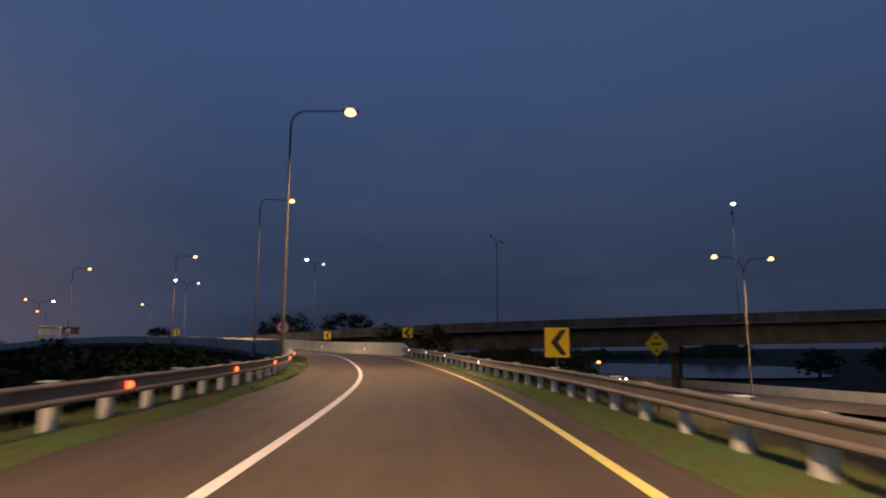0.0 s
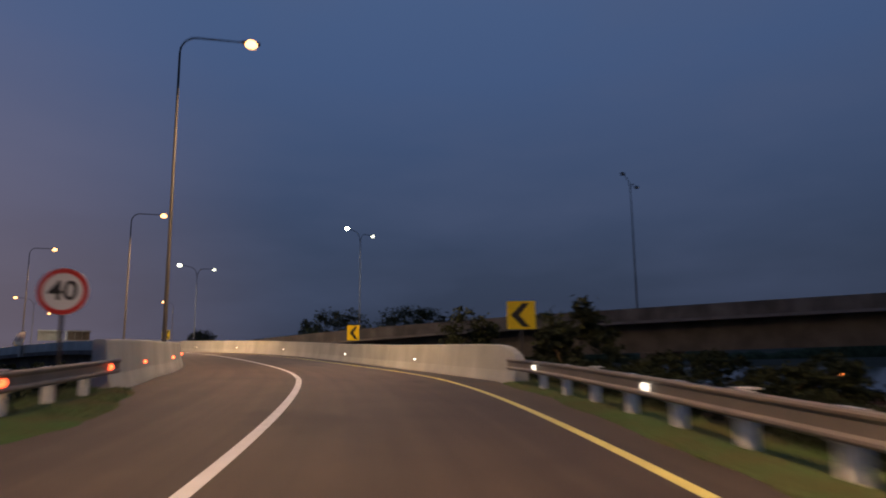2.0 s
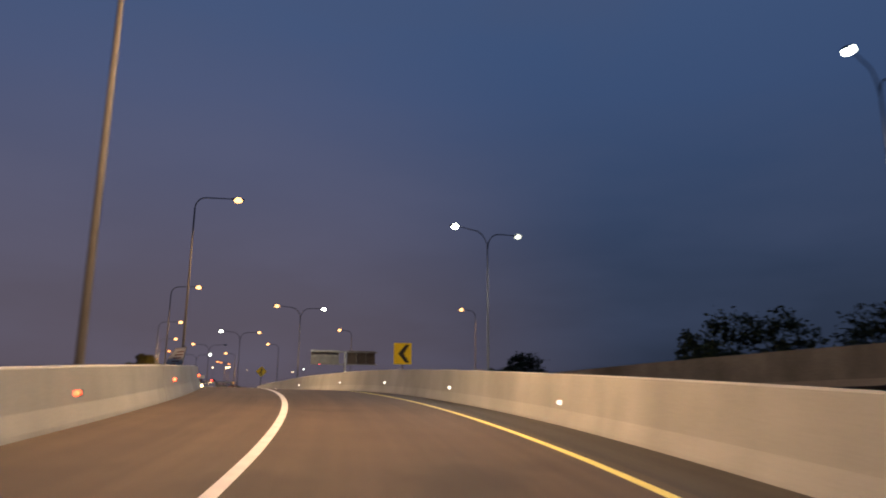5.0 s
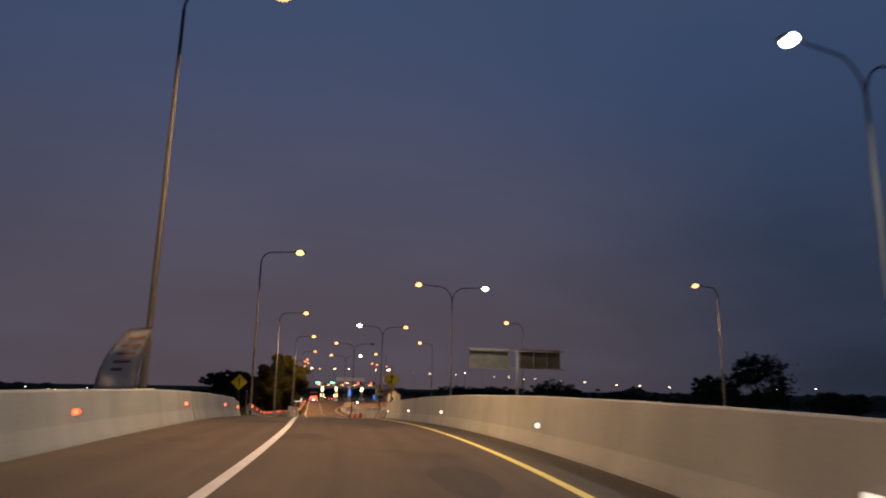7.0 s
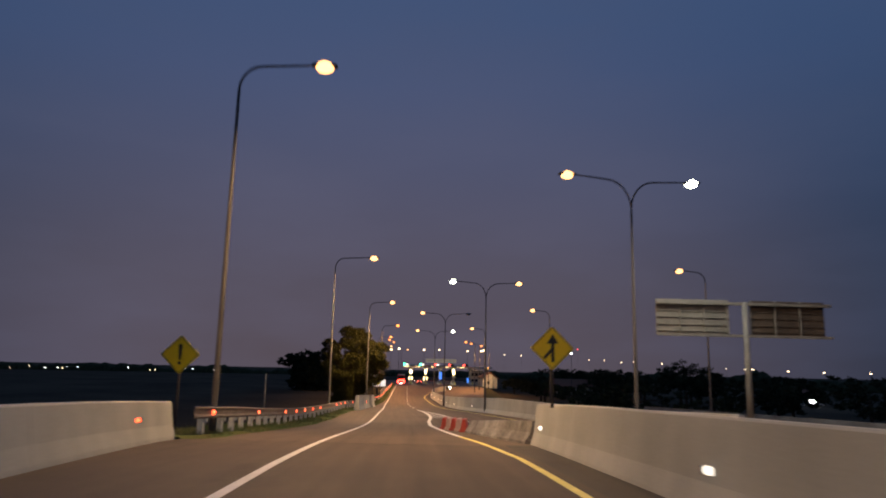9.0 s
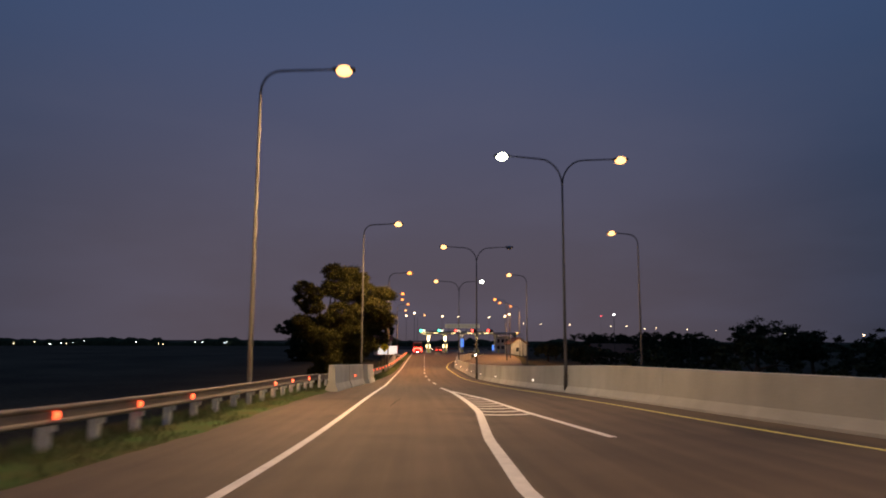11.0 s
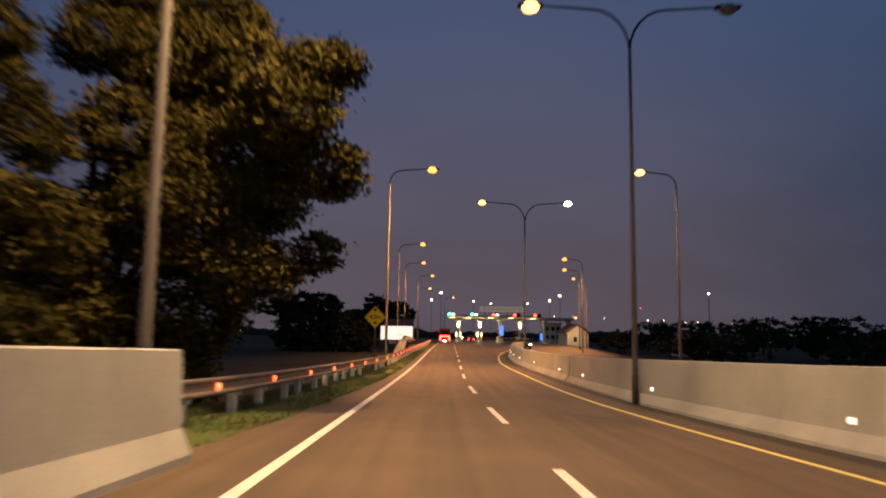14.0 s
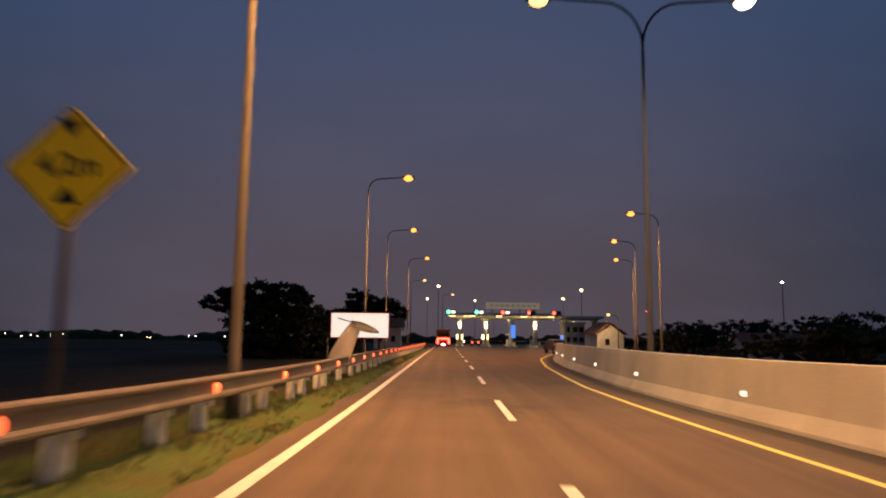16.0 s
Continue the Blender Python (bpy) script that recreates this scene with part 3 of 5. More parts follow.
# gritty shoulder between the yellow line and the parapet
SHOULDER = road_material("gritty_shoulder", (0.052, 0.046, 0.037), 0.6, 0.3)
ob = sweep("shoulder_outside", 57.5, 166.8, 1.5, lambda s: [(RIGHT_LAT(s) - 0.3 - 0.12 * noise.noise((s * 0.4, 0, 0)), 0.004), (PAR_R(s) - 0.02, 0.004)], SHOULDER, closed=False)
tagged(ob, "dark gritty shoulder along the bridge parapet", "road", kind="structure")
# small dark irregular patches laid on the asphalt
DARK_PATCH = road_material("dark_patch", (0.045, 0.036, 0.028), 0.7, 0.25)
for s0, l0, ra, rl in ((67.6, -2.0, 0.8, 0.30), (74.5, -1.0, 1.3, 0.45), (77.5, -0.2, 1.0, 0.32), (128.5, -1.2, 1.6, 0.45), (143.8, 2.75, 0.9, 0.75)):
    ring = []
    for k in range(28):
        a = 2 * math.pi * k / 28
        q = 1 + 0.22 * noise.noise((math.cos(a) * 1.6 + s0, math.sin(a) * 1.6, 0))
        ring.append((s0 + ra * q * math.cos(a), l0 + rl * q * math.sin(a)))
    ob = mesh_object("road_patch", [at(a, b, 0.005) for a, b in ring], [tuple(range(28))], DARK_PATCH)
    layer = ob.data.uv_layers.new(name="road")
    for lp, d in zip(ob.data.loops, layer.data):
        d.uv = (ring[lp.vertex_index][1], ring[lp.vertex_index][0])
    tagged(fix_normals(ob), "dark irregular patch on the asphalt", "stain", "road stains", "structure")


for s in (60.0, 144.6, 165.9):
    ob = sweep("expansion_joint", s, s + 0.07, 0.035, lambda q: [(EDGE_L(q) - 0.05, 0.009), (EDGE_R(q) + 0.05, 0.009)], RUBBER, closed=False)
    tagged(ob, "dark expansion joint across the bridge deck", "joint", "expansion joints", "structure")
for s0, l0, ds, dl in ((199.4, 1.05, 5.2, -0.35),):
    edge = [(s0 + ds * u, l0 + dl * u + 0.07 * noise.noise((u * 6, s0, 0)), 0.006 + 0.012 * abs(math.sin(3 * u + 0.4))) for u in np.linspace(0, 1, 16)]
    v, f = loft([[at(q, l + w, 0.0055), at(q, l - w, 0.0055)] for q, l, w in edge], closed=False)
    tagged(fix_normals(mesh_object("road_crack", v, f, RUBBER)), "thin dark crack in the worn pavement", "crack", "road cracks", "structure")
ob = sweep("gutter_median", 206, 306, 2.0, lambda s: [(MEDIAN(s) + 0.5 + 0.12 * noise.noise((s * 0.5, 1, 0)), 0.004), (MEDIAN(s) - 0.05, 0.004)], SHOULDER, closed=False)
tagged(ob, "dark gritty gutter at the foot of the median barrier", "gutter", kind="structure")

# ------------------------------------------------------------------ concrete barriers
def parapet(lat, side, h):
    """A bridge parapet with a low sloped foot."""
    return [(lat, -0.05), (lat + side * 0.02, 0.07), (lat + side * 0.11, 0.36), (lat + side * 0.20, h - 0.03), (lat + side * 0.23, h), (lat + side * 0.45, h), (lat + side * 0.48, h - 0.03), (lat + side * 0.50, -0.05)]


def jersey(lat, side, h=0.95):
    """Profile whose road face stands at lat; side +1: the barrier lies to the left of it."""
    return [(lat, -0.05), (lat + side * 0.01, 0.08), (lat + side * 0.18, 0.34), (lat + side * 0.26, h - 0.02), (lat + side * 0.29, h), (lat + side * 0.46, h), (lat + side * 0.48, h - 0.02), (lat + side * 0.50, -0.05)]


def barrier(name, s0, s1, lat, side, label, h=0.95, unit=6.0, shape=None, mat=None):
    """Cast units with open joints, each a piece of the barrier."""
    root = thing(name, at(s0, lat(s0)), label, "barrier")
    root["kind"] = "structure"
    n = max(1, int(round((s1 - s0) / unit)))
    for k in range(n):
        a, b = s0 + (s1 - s0) * k / n, s0 + (s1 - s0) * (k + 1) / n
        wob = 0.012 * noise.noise((k * 3.1, s0, 0))
        ob = sweep("unit", a + 0.008, b - 0.008, 0.4 if b - a < 7 or a < 60 else 0.7, lambda s: (shape or jersey)(lat(s) + wob, side, (h(s) if callable(h) else h) + wob), mat or CONCRETE, origin=root.location.copy())
        ob.parent = root
    return root


barrier("barrier_bridge_inside", 54.5, 166.2, PAR_L, 1, "pale concrete bridge parapet along the inside of the bend", lerp((60, 1.22), (87, 1.08), (130, 0.92), (166, 0.98)), 8, parapet)
barrier("barrier_bridge_outside", 56.6, 167.5, PAR_R, -1, "pale concrete bridge parapet along the outside of the bend", lerp((56.6, 0.5), (56.8, 0.78), (57.1, 0.97), (57.6, 1.12), (58.4, 1.19), (60, 1.2), (166, 1.2)), 8, parapet)
MEDIAN_TOP = lerp((170, 1.0), (190, 1.2), (205, 1.38), (238, 1.42), (262, 1.22), (300, 1.15))
barrier("barrier_median", 170, 251.75, MEDIAN, -1, "long pale concrete median barrier", MEDIAN_TOP, 6)
barrier("barrier_median_far", 252.1, 309.5, MEDIAN, -1, "pale concrete median barrier beyond an open joint", MEDIAN_TOP, 6)
barrier("barrier_gore", 167.6, 176.2, lerp((167.6, -3.5), (173, -2.65), (176.2, -2.4)), -1, "low stained concrete barrier at the gore", lerp((167, 0.72), (176, 0.5)), 3, None, STAINED)


def twin_foot(lat, side, h):
    """A free-standing block, splayed on both sides."""
    return [(lat + side * a, u) for a, u in ((0.0, -0.05), (0.0, 0.09), (0.13, 0.40), (0.18, h - 0.02), (0.21, h), (0.45, h), (0.48, h - 0.02), (0.53, 0.40), (0.66, 0.09), (0.66, -0.05))]


def block(s0, s1, l0, l1, label):
    return barrier("barrier_block", s0, s1, lerp((s0, l0), (s1, l1)), 1, label, 1.36, s1 - s0, twin_foot)


block(210.6, 216.4, 4.05, 3.85, "precast concrete barrier block with a splayed foot")
block(216.5, 222.6, 3.82, 3.45, "precast concrete barrier block with a splayed foot")
block(223.9, 227.9, 3.2, 3.02, "short precast concrete barrier block beside the lamp post")


# bridge deck and girders under the slip road
def deck(name, s0, s1, ll, lr, depth, label):
    root = thing(name, at(s0, 0), label, "bridge")
    root["kind"] = "structure"
    o = root.location.copy()
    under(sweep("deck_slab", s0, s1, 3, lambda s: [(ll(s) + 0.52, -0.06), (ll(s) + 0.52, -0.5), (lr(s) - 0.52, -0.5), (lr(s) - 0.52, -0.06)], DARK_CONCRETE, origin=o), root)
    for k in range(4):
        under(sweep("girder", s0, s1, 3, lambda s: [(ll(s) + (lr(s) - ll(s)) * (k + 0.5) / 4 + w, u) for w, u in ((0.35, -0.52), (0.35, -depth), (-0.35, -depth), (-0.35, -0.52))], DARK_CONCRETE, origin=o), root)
    return root


deck("bridge_slip_road", 54.5, 166, PAR_L, PAR_R, 1.9, "concrete girder bridge carrying the slip road")


def pier(p, top, width, turn, label="round concrete bridge pier with a cross head"):
    root = thing("bridge_pier", Matrix.Translation((p[0], p[1], ground_z(p[0], p[1]) - 0.1)) @ Matrix.Rotation(turn, 4, "Z"), label, "pier", "bridge piers")
    h = top - ground_z(p[0], p[1]) + 0.1
    for x in (-width * 0.28, width * 0.28):
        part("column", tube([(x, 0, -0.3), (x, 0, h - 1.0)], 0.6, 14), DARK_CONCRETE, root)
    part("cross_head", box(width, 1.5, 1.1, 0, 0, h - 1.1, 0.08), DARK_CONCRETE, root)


for s in (62, 88, 114, 140):
    c = (PAR_L(s) + PAR_R(s)) / 2
    q = at(s, c)
    pier(q, q.z - 1.9, 8.5, heading(s))


# ------------------------------------------------------------------ main carriageway viaduct
def main_strip(name, i0, i1, prof, mat, closed=True, origin=None):
    o = origin or Vector((0, 0, 0))
    rings = []
    for i in range(i0, i1):
        p, nleft = main_frame(i)
        rings.append([p + nleft * a + Vector((0, 0, u)) - o for a, u in prof])
    v, f = loft(rings, closed)
    ob = fix_normals(mesh_object(name, v, f, mat))
    if not closed:
        k = len(prof)
        layer = ob.data.uv_layers.new(name="road")
        for lp, d in zip(ob.data.loops, layer.data):
            d.uv = (prof[lp.vertex_index % k][0], 3.0 * (lp.vertex_index // k))
    return ob


NI = len(AXIS)
END = max(i for i in range(NI) if AXIS[i].x > -108)
tagged(main_strip("road_main", 0, END, [(8.6, 0), (0, 0), (-10.5, 0)], ASPHALT, closed=False), "main carriageway on the viaduct", "road", kind="structure")
via = thing("viaduct_main", AXIS[0], "long concrete girder viaduct carrying the main carriageway", "viaduct")
via["kind"] = "structure"
o = AXIS[0].copy()
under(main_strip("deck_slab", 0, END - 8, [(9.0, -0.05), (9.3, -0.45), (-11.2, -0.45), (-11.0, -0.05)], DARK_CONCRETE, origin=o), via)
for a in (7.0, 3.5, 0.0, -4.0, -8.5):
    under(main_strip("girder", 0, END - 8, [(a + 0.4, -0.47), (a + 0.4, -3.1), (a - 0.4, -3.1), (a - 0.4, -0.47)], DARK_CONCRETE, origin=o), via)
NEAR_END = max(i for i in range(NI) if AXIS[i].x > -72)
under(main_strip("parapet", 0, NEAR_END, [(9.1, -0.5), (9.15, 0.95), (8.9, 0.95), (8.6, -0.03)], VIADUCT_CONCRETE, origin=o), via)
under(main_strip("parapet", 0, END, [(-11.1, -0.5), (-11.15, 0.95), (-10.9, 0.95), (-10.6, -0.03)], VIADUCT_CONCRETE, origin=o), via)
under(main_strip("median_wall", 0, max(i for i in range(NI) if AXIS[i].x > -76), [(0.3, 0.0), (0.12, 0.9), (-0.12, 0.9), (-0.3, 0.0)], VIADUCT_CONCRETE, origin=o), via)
for i in range(3, END - 8, 9):
    p, nl = main_frame(i)
    if p.z > 2.0:
        q = p - nl * 1.0
        pier(q, p.z - 3.1, 17, math.atan2(nl.y, nl.x))


# ------------------------------------------------------------------ guard rails
W_BEAM = [(0.0, 0.435), (-0.045, 0.45), (-0.06, 0.475), (-0.055, 0.505), (-0.03, 0.54), (-0.03, 0.665), (-0.055, 0.70), (-0.06, 0.73), (-0.045, 0.755), (0.0, 0.77)]


def guard_rail(name, s0, s1, lat, side, stud, label, posts, markers, rise=0.0):
    root = thing(name, at(s0, lat(s0)), label, "guard rail")
    o = root.location.copy()

    def prof(s):
        f = [(lat(s) + side * a, u + rise) for a, u in W_BEAM]
        return f + [(a + side * 0.006, u) for a, u in reversed(f)]

    under(sweep("beam", s0, s1, 1.0, prof, STEEL, origin=o), root)
    pm = bpy.data.meshes.new("post")
    b = box(0.23, 0.15, 1.0, 0, 0, -0.25, 0.015)
    b.to_mesh(pm)
    b.free()
    pm.materials.append(WHITE_POST)
    bm_ = bpy.data.meshes.new("spacer")
    b = box(0.13, 0.24, 0.26, 0, 0.03, 0.42, 0.01)
    b.to_mesh(bm_)
    b.free()
    bm_.materials.append(WHITE_POST)
    cap = bpy.data.meshes.new("post_cap")
    b = box(0.16, 0.25, 0.022, 0, 0.04, 0.765, 0.006)
    b.to_mesh(cap)
    b.free()
    cap.materials.append(WHITE_POST)
    # reflector disc, its returned light put in as glow
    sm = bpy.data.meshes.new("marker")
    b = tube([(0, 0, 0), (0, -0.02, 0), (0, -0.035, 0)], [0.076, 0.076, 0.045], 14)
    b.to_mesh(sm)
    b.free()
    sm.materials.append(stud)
    for i, s in enumerate(posts):
        h = heading(s)
        for me, nm in ((pm, "post"), (bm_, "spacer"), (cap, "post_cap"))[:3 if i % 3 == 0 else 2]:
            ob = new(nm, me)
            ob.parent = root
            off = 0.17 if nm == "post" else 0.09 if nm == "spacer" else 0.16
            q = at(s, lat(s) + side * off) - o
            lean = 0.03 * noise.noise((s, 2.0, 0))
            ob.matrix_local = Matrix.Translation(q) @ Matrix.Rotation(h + math.pi / 2 * side, 4, "Z") @ Matrix.Rotation(lean, 4, "X")
    for s in markers:
        ob = new("marker", sm)
        ob.parent = root
        ob.matrix_local = Matrix.Translation(at(s, lat(s) - side * 0.02, 0.60 + rise) - o) @ Matrix.Rotation(heading(s), 4, "Z")
    return root


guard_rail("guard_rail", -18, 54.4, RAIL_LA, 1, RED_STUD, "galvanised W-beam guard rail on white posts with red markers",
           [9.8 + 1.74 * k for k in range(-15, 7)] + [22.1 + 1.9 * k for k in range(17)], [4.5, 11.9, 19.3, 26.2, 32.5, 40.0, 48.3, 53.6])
guard_rail("guard_rail", -18, 56.6, RAIL_RA, -1, WHITE_STUD, "galvanised W-beam guard rail on white posts with white markers",
           [36.5 + 1.74 * k for k in range(-31, 11)], [30.6, 41.0, 47.6, 54.0])
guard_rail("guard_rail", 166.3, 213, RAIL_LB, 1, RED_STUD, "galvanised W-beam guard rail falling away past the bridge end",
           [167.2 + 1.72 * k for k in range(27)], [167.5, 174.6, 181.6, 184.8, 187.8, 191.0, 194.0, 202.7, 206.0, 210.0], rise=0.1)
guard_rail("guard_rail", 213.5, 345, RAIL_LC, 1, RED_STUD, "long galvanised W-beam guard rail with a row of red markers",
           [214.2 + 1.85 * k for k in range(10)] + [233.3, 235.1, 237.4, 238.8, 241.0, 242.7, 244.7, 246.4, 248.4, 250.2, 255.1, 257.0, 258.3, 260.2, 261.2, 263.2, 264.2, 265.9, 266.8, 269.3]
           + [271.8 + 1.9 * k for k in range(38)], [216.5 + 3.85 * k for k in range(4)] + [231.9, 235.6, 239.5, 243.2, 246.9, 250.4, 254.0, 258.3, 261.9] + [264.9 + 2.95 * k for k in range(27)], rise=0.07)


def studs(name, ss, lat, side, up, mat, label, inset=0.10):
    """Small delineators screwed to a barrier face, their reflectors given a glow of their own."""
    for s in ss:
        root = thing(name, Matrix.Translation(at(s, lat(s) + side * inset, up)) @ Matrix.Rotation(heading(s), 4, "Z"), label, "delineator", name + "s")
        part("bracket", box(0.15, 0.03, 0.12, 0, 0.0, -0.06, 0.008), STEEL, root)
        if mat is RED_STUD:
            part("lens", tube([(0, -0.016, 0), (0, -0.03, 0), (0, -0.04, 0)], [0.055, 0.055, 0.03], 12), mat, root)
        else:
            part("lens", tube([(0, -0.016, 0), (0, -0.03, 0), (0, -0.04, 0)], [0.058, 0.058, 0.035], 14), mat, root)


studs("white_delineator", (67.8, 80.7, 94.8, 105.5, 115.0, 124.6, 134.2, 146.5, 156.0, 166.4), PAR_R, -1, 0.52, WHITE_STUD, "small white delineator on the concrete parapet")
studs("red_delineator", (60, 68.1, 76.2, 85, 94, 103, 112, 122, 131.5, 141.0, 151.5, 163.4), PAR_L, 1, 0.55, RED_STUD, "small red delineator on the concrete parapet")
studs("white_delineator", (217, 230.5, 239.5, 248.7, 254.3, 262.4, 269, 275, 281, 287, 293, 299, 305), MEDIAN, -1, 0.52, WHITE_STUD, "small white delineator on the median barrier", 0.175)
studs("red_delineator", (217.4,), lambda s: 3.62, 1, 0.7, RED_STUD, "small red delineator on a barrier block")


# ------------------------------------------------------------------ street lamps
def lamp_arm(root, side, reach, top, drop, lens, light, bend=0.75, tilt=17.0):
    """One bent arm with its luminaire. side +1: to +x."""
    pts = []
    for k in range(7):
        a = math.pi / 2 * k / 6
        pts.append((side * bend * (1 - math.cos(a)), 0, drop + (top - drop) * math.sin(a)))
    pts += [(side * (bend + (reach - bend) * t), 0, top + 0.12 * t) for t in (0.35, 0.7, 1.0)]
    part("arm", tube(pts, [0.042] * 7 + [0.04, 0.036, 0.032], 8), POLE_STEEL, root)
    x = side * (reach + 0.25)
    hb = box(0.85, 0.30, 0.13, x, 0, top + 0.06, 0.05)
    for w in hb.verts:
        if w.co.z > top + 0.14:
            w.co.x = x + (w.co.x - x) * 0.85
            w.co.y *= 0.7
    head = part("luminaire", hb, POLE_STEEL, root)
    # bowl drawn oversized, so that its glowing face stands in for glare
    lb = bmesh.new()
    bmesh.ops.create_uvsphere(lb, u_segments=16, v_segments=8, radius=1.0)
    bmesh.ops.scale(lb, vec=(0.31, 0.25, 0.20), verts=lb.verts)
    bmesh.ops.translate(lb, vec=(x, 0, top + 0.06), verts=lb.verts)
    part("lens", lb, LENS[lens], head)
    if light:
        la = bpy.data.lights.new("lamp_light", "AREA")
        la.shape, la.size, la.energy, la.spread = "DISK", 0.14, LAMP_POWER * light, radians(152)
        la.color = {"sodium": SODIUM, "warm": WARM, "white": WHITE, "dim": WHITE}[lens]
        lo = new("lamp_light", la)
        lo.parent = root
        lo.matrix_local = Matrix.Translation((x + side * 0.02, 0, top - 0.17)) @ Matrix.Rotation(-side * radians(tilt), 4, "Y")


def street_lamp(p, turn, height, arms, label, group, tilt=17.0):
    """arms: (side, reach, lens, light)."""
    root = thing("street_lamp", Matrix.Translation(p) @ Matrix.Rotation(turn, 4, "Z"), label, "street lamp", group)
    twin = len(arms) > 1
    drop = height - (1.45 if twin else 0.85)
    part("pole", tube([(0, 0, -0.2), (0, 0, 0.9), (0, 0, 0.92), (0, 0, drop)], [0.118, 0.114, 0.095, 0.05], 12), POLE_STEEL, root)
    part("base_plate", box(0.42, 0.42, 0.04, 0, 0, -0.02, 0.01), POLE_STEEL, root)
    for side, reach, lens, light in arms:
        lamp_arm(root, side, reach, height, drop, lens, light, 1.25 if twin else 0.75, tilt)
    return root


# single lamps along the left edge: station, pole, foot, head height, reach
# lamp at -2: unseen, added behind the start to light the first stretch
for s, lat, foot, top, reach, lens, light in ((-2, 5.9, -0.3, 12.6, 2.5, "warm", 2.0), (32.5, 5.62, -0.3, 13.25, 2.75, "warm", 1.25), (69.0, 6.56, 0.0, 15.65, 2.95, "warm", 0.95), (105, 5.8, 0.0, 12.75, 2.55, "warm", 1.25), (138, 5.85, 0.0, 13.2, 2.6, "warm", 1.0),
                                       (168.2, 5.98, -0.1, 12.05, 2.55, "warm", 0.8), (200, 6.05, -0.1, 12.4, 2.85, "warm", 1.15), (229.1, 4.22, -0.1, 12.78, 2.57, "warm", 1.15), (259.7, 3.47, -0.1, 12.45, 2.42, "sodium", 1.6),
                                       (291, 5.3, -0.2, 11.9, 2.4, "sodium", 1.2), (314, 6.1, -0.2, 12.3, 2.4, "sodium", 1.1), (341, 5.5, -0.2, 12.8, 2.4, "sodium", 1.2), (376, 7.0, -0.3, 12.8, 2.4, "warm", 0.0), (419, 1.0, -0.3, 13.0, 2.4, "warm", 0.0)):
    q = at(s, lat, foot)
    lamp = street_lamp(q, heading(s), at(s, 0, top).z - q.z, [(1, reach, lens, light)],
                       "tall galvanised street lamp with one bent arm, lit " + ("amber" if lens == "sodium" else "warm white"), "street lamps along the edge", 22.0 if s < 190 else -6.0)
    if s in (69.0, 105, 138):
        part("plinth", box(0.5, 0.5, 1.45, 0, 0, -0.5, 0.03), CONCRETE, lamp, "concrete plinth behind the parapet")

# twin lamps on the median: head heights and colours
for mx, my, foot, top, turn, la, lb, pa, pb in ((-19.9, 121.6, 2.7, 17.2, 71, "white", "dim", 0.4, 0.1), (-47.0, 130.9, 0.8, 14.2, 68, "white", "dim", 0.5, 0.2), (-85.3, 147.3, -0.8, 11.4, 66, "warm", "white", 0.38, 0.22),
                                       (*at(210, -7.78)[:2], at(210, -7.78).z, at(210, -7.78).z + 12.4, 63, "white", "warm", 0.09, 0.09), (*at(240.2, -6.2)[:2], at(240.2, -6.2).z, at(240.2, 0).z + 12.85, 59, "warm", "off", 0.16, 0.0), (-165.8, 189.4, -4.9, 7.35, 59, "warm", "white", 0.3, 0.2),
                                       (13.0, 107.0, 4.1, 19.4, 66, "off", "off", 0, 0), (46.0, 91.0, 4.9, 21.6, 66, "white", "off", 0.5, 0)):
    h = radians(turn)
    street_lamp((mx, my, foot), h, top - foot, [(-1, 3.05, la, pa), (1, 3.05, lb, pb)], "tall twin-arm street lamp on the median, " + ("one head dark" if "off" in (la, lb) else "both heads lit"), "twin street lamps")

# lamps on the far edge of the opposite carriageway, arms over the road
for x, y, z, lens, light in ((-68.5, 161.3, 11.5, "warm", 0.35), (-98.1, 168.9, 10.1, "warm", 0.15), (-126.9, 178.5, 8.7, "warm", 0.18), (-154.2, 189.3, 7.5, "warm", 0.3), (-188.7, 213.4, 6.2, "sodium", 1.1), (-201.4, 224.5, 6.2, "sodium", 1.0), (-213.3, 237.0, 6.0, "sodium", 1.8)):
    h = radians(61)
    right = Vector((math.cos(h), math.sin(h), 0))
    q = Vector((x, y, z - 12.1)) + right * 2.25
    street_lamp(q, h, 12.1, [(-1, 2.0, lens, light)], "street lamp at the far edge of the opposite carriageway, lit", "far edge street lamps", 2.0)
h = radians(10)
street_lamp((30.5, 59, -3.6), h, 13.3, [(-1, 2.8, "warm", 1.0), (1, 2.8, "warm", 1.0)], "twin-arm street lamp beside the lower road", "twin street lamps")


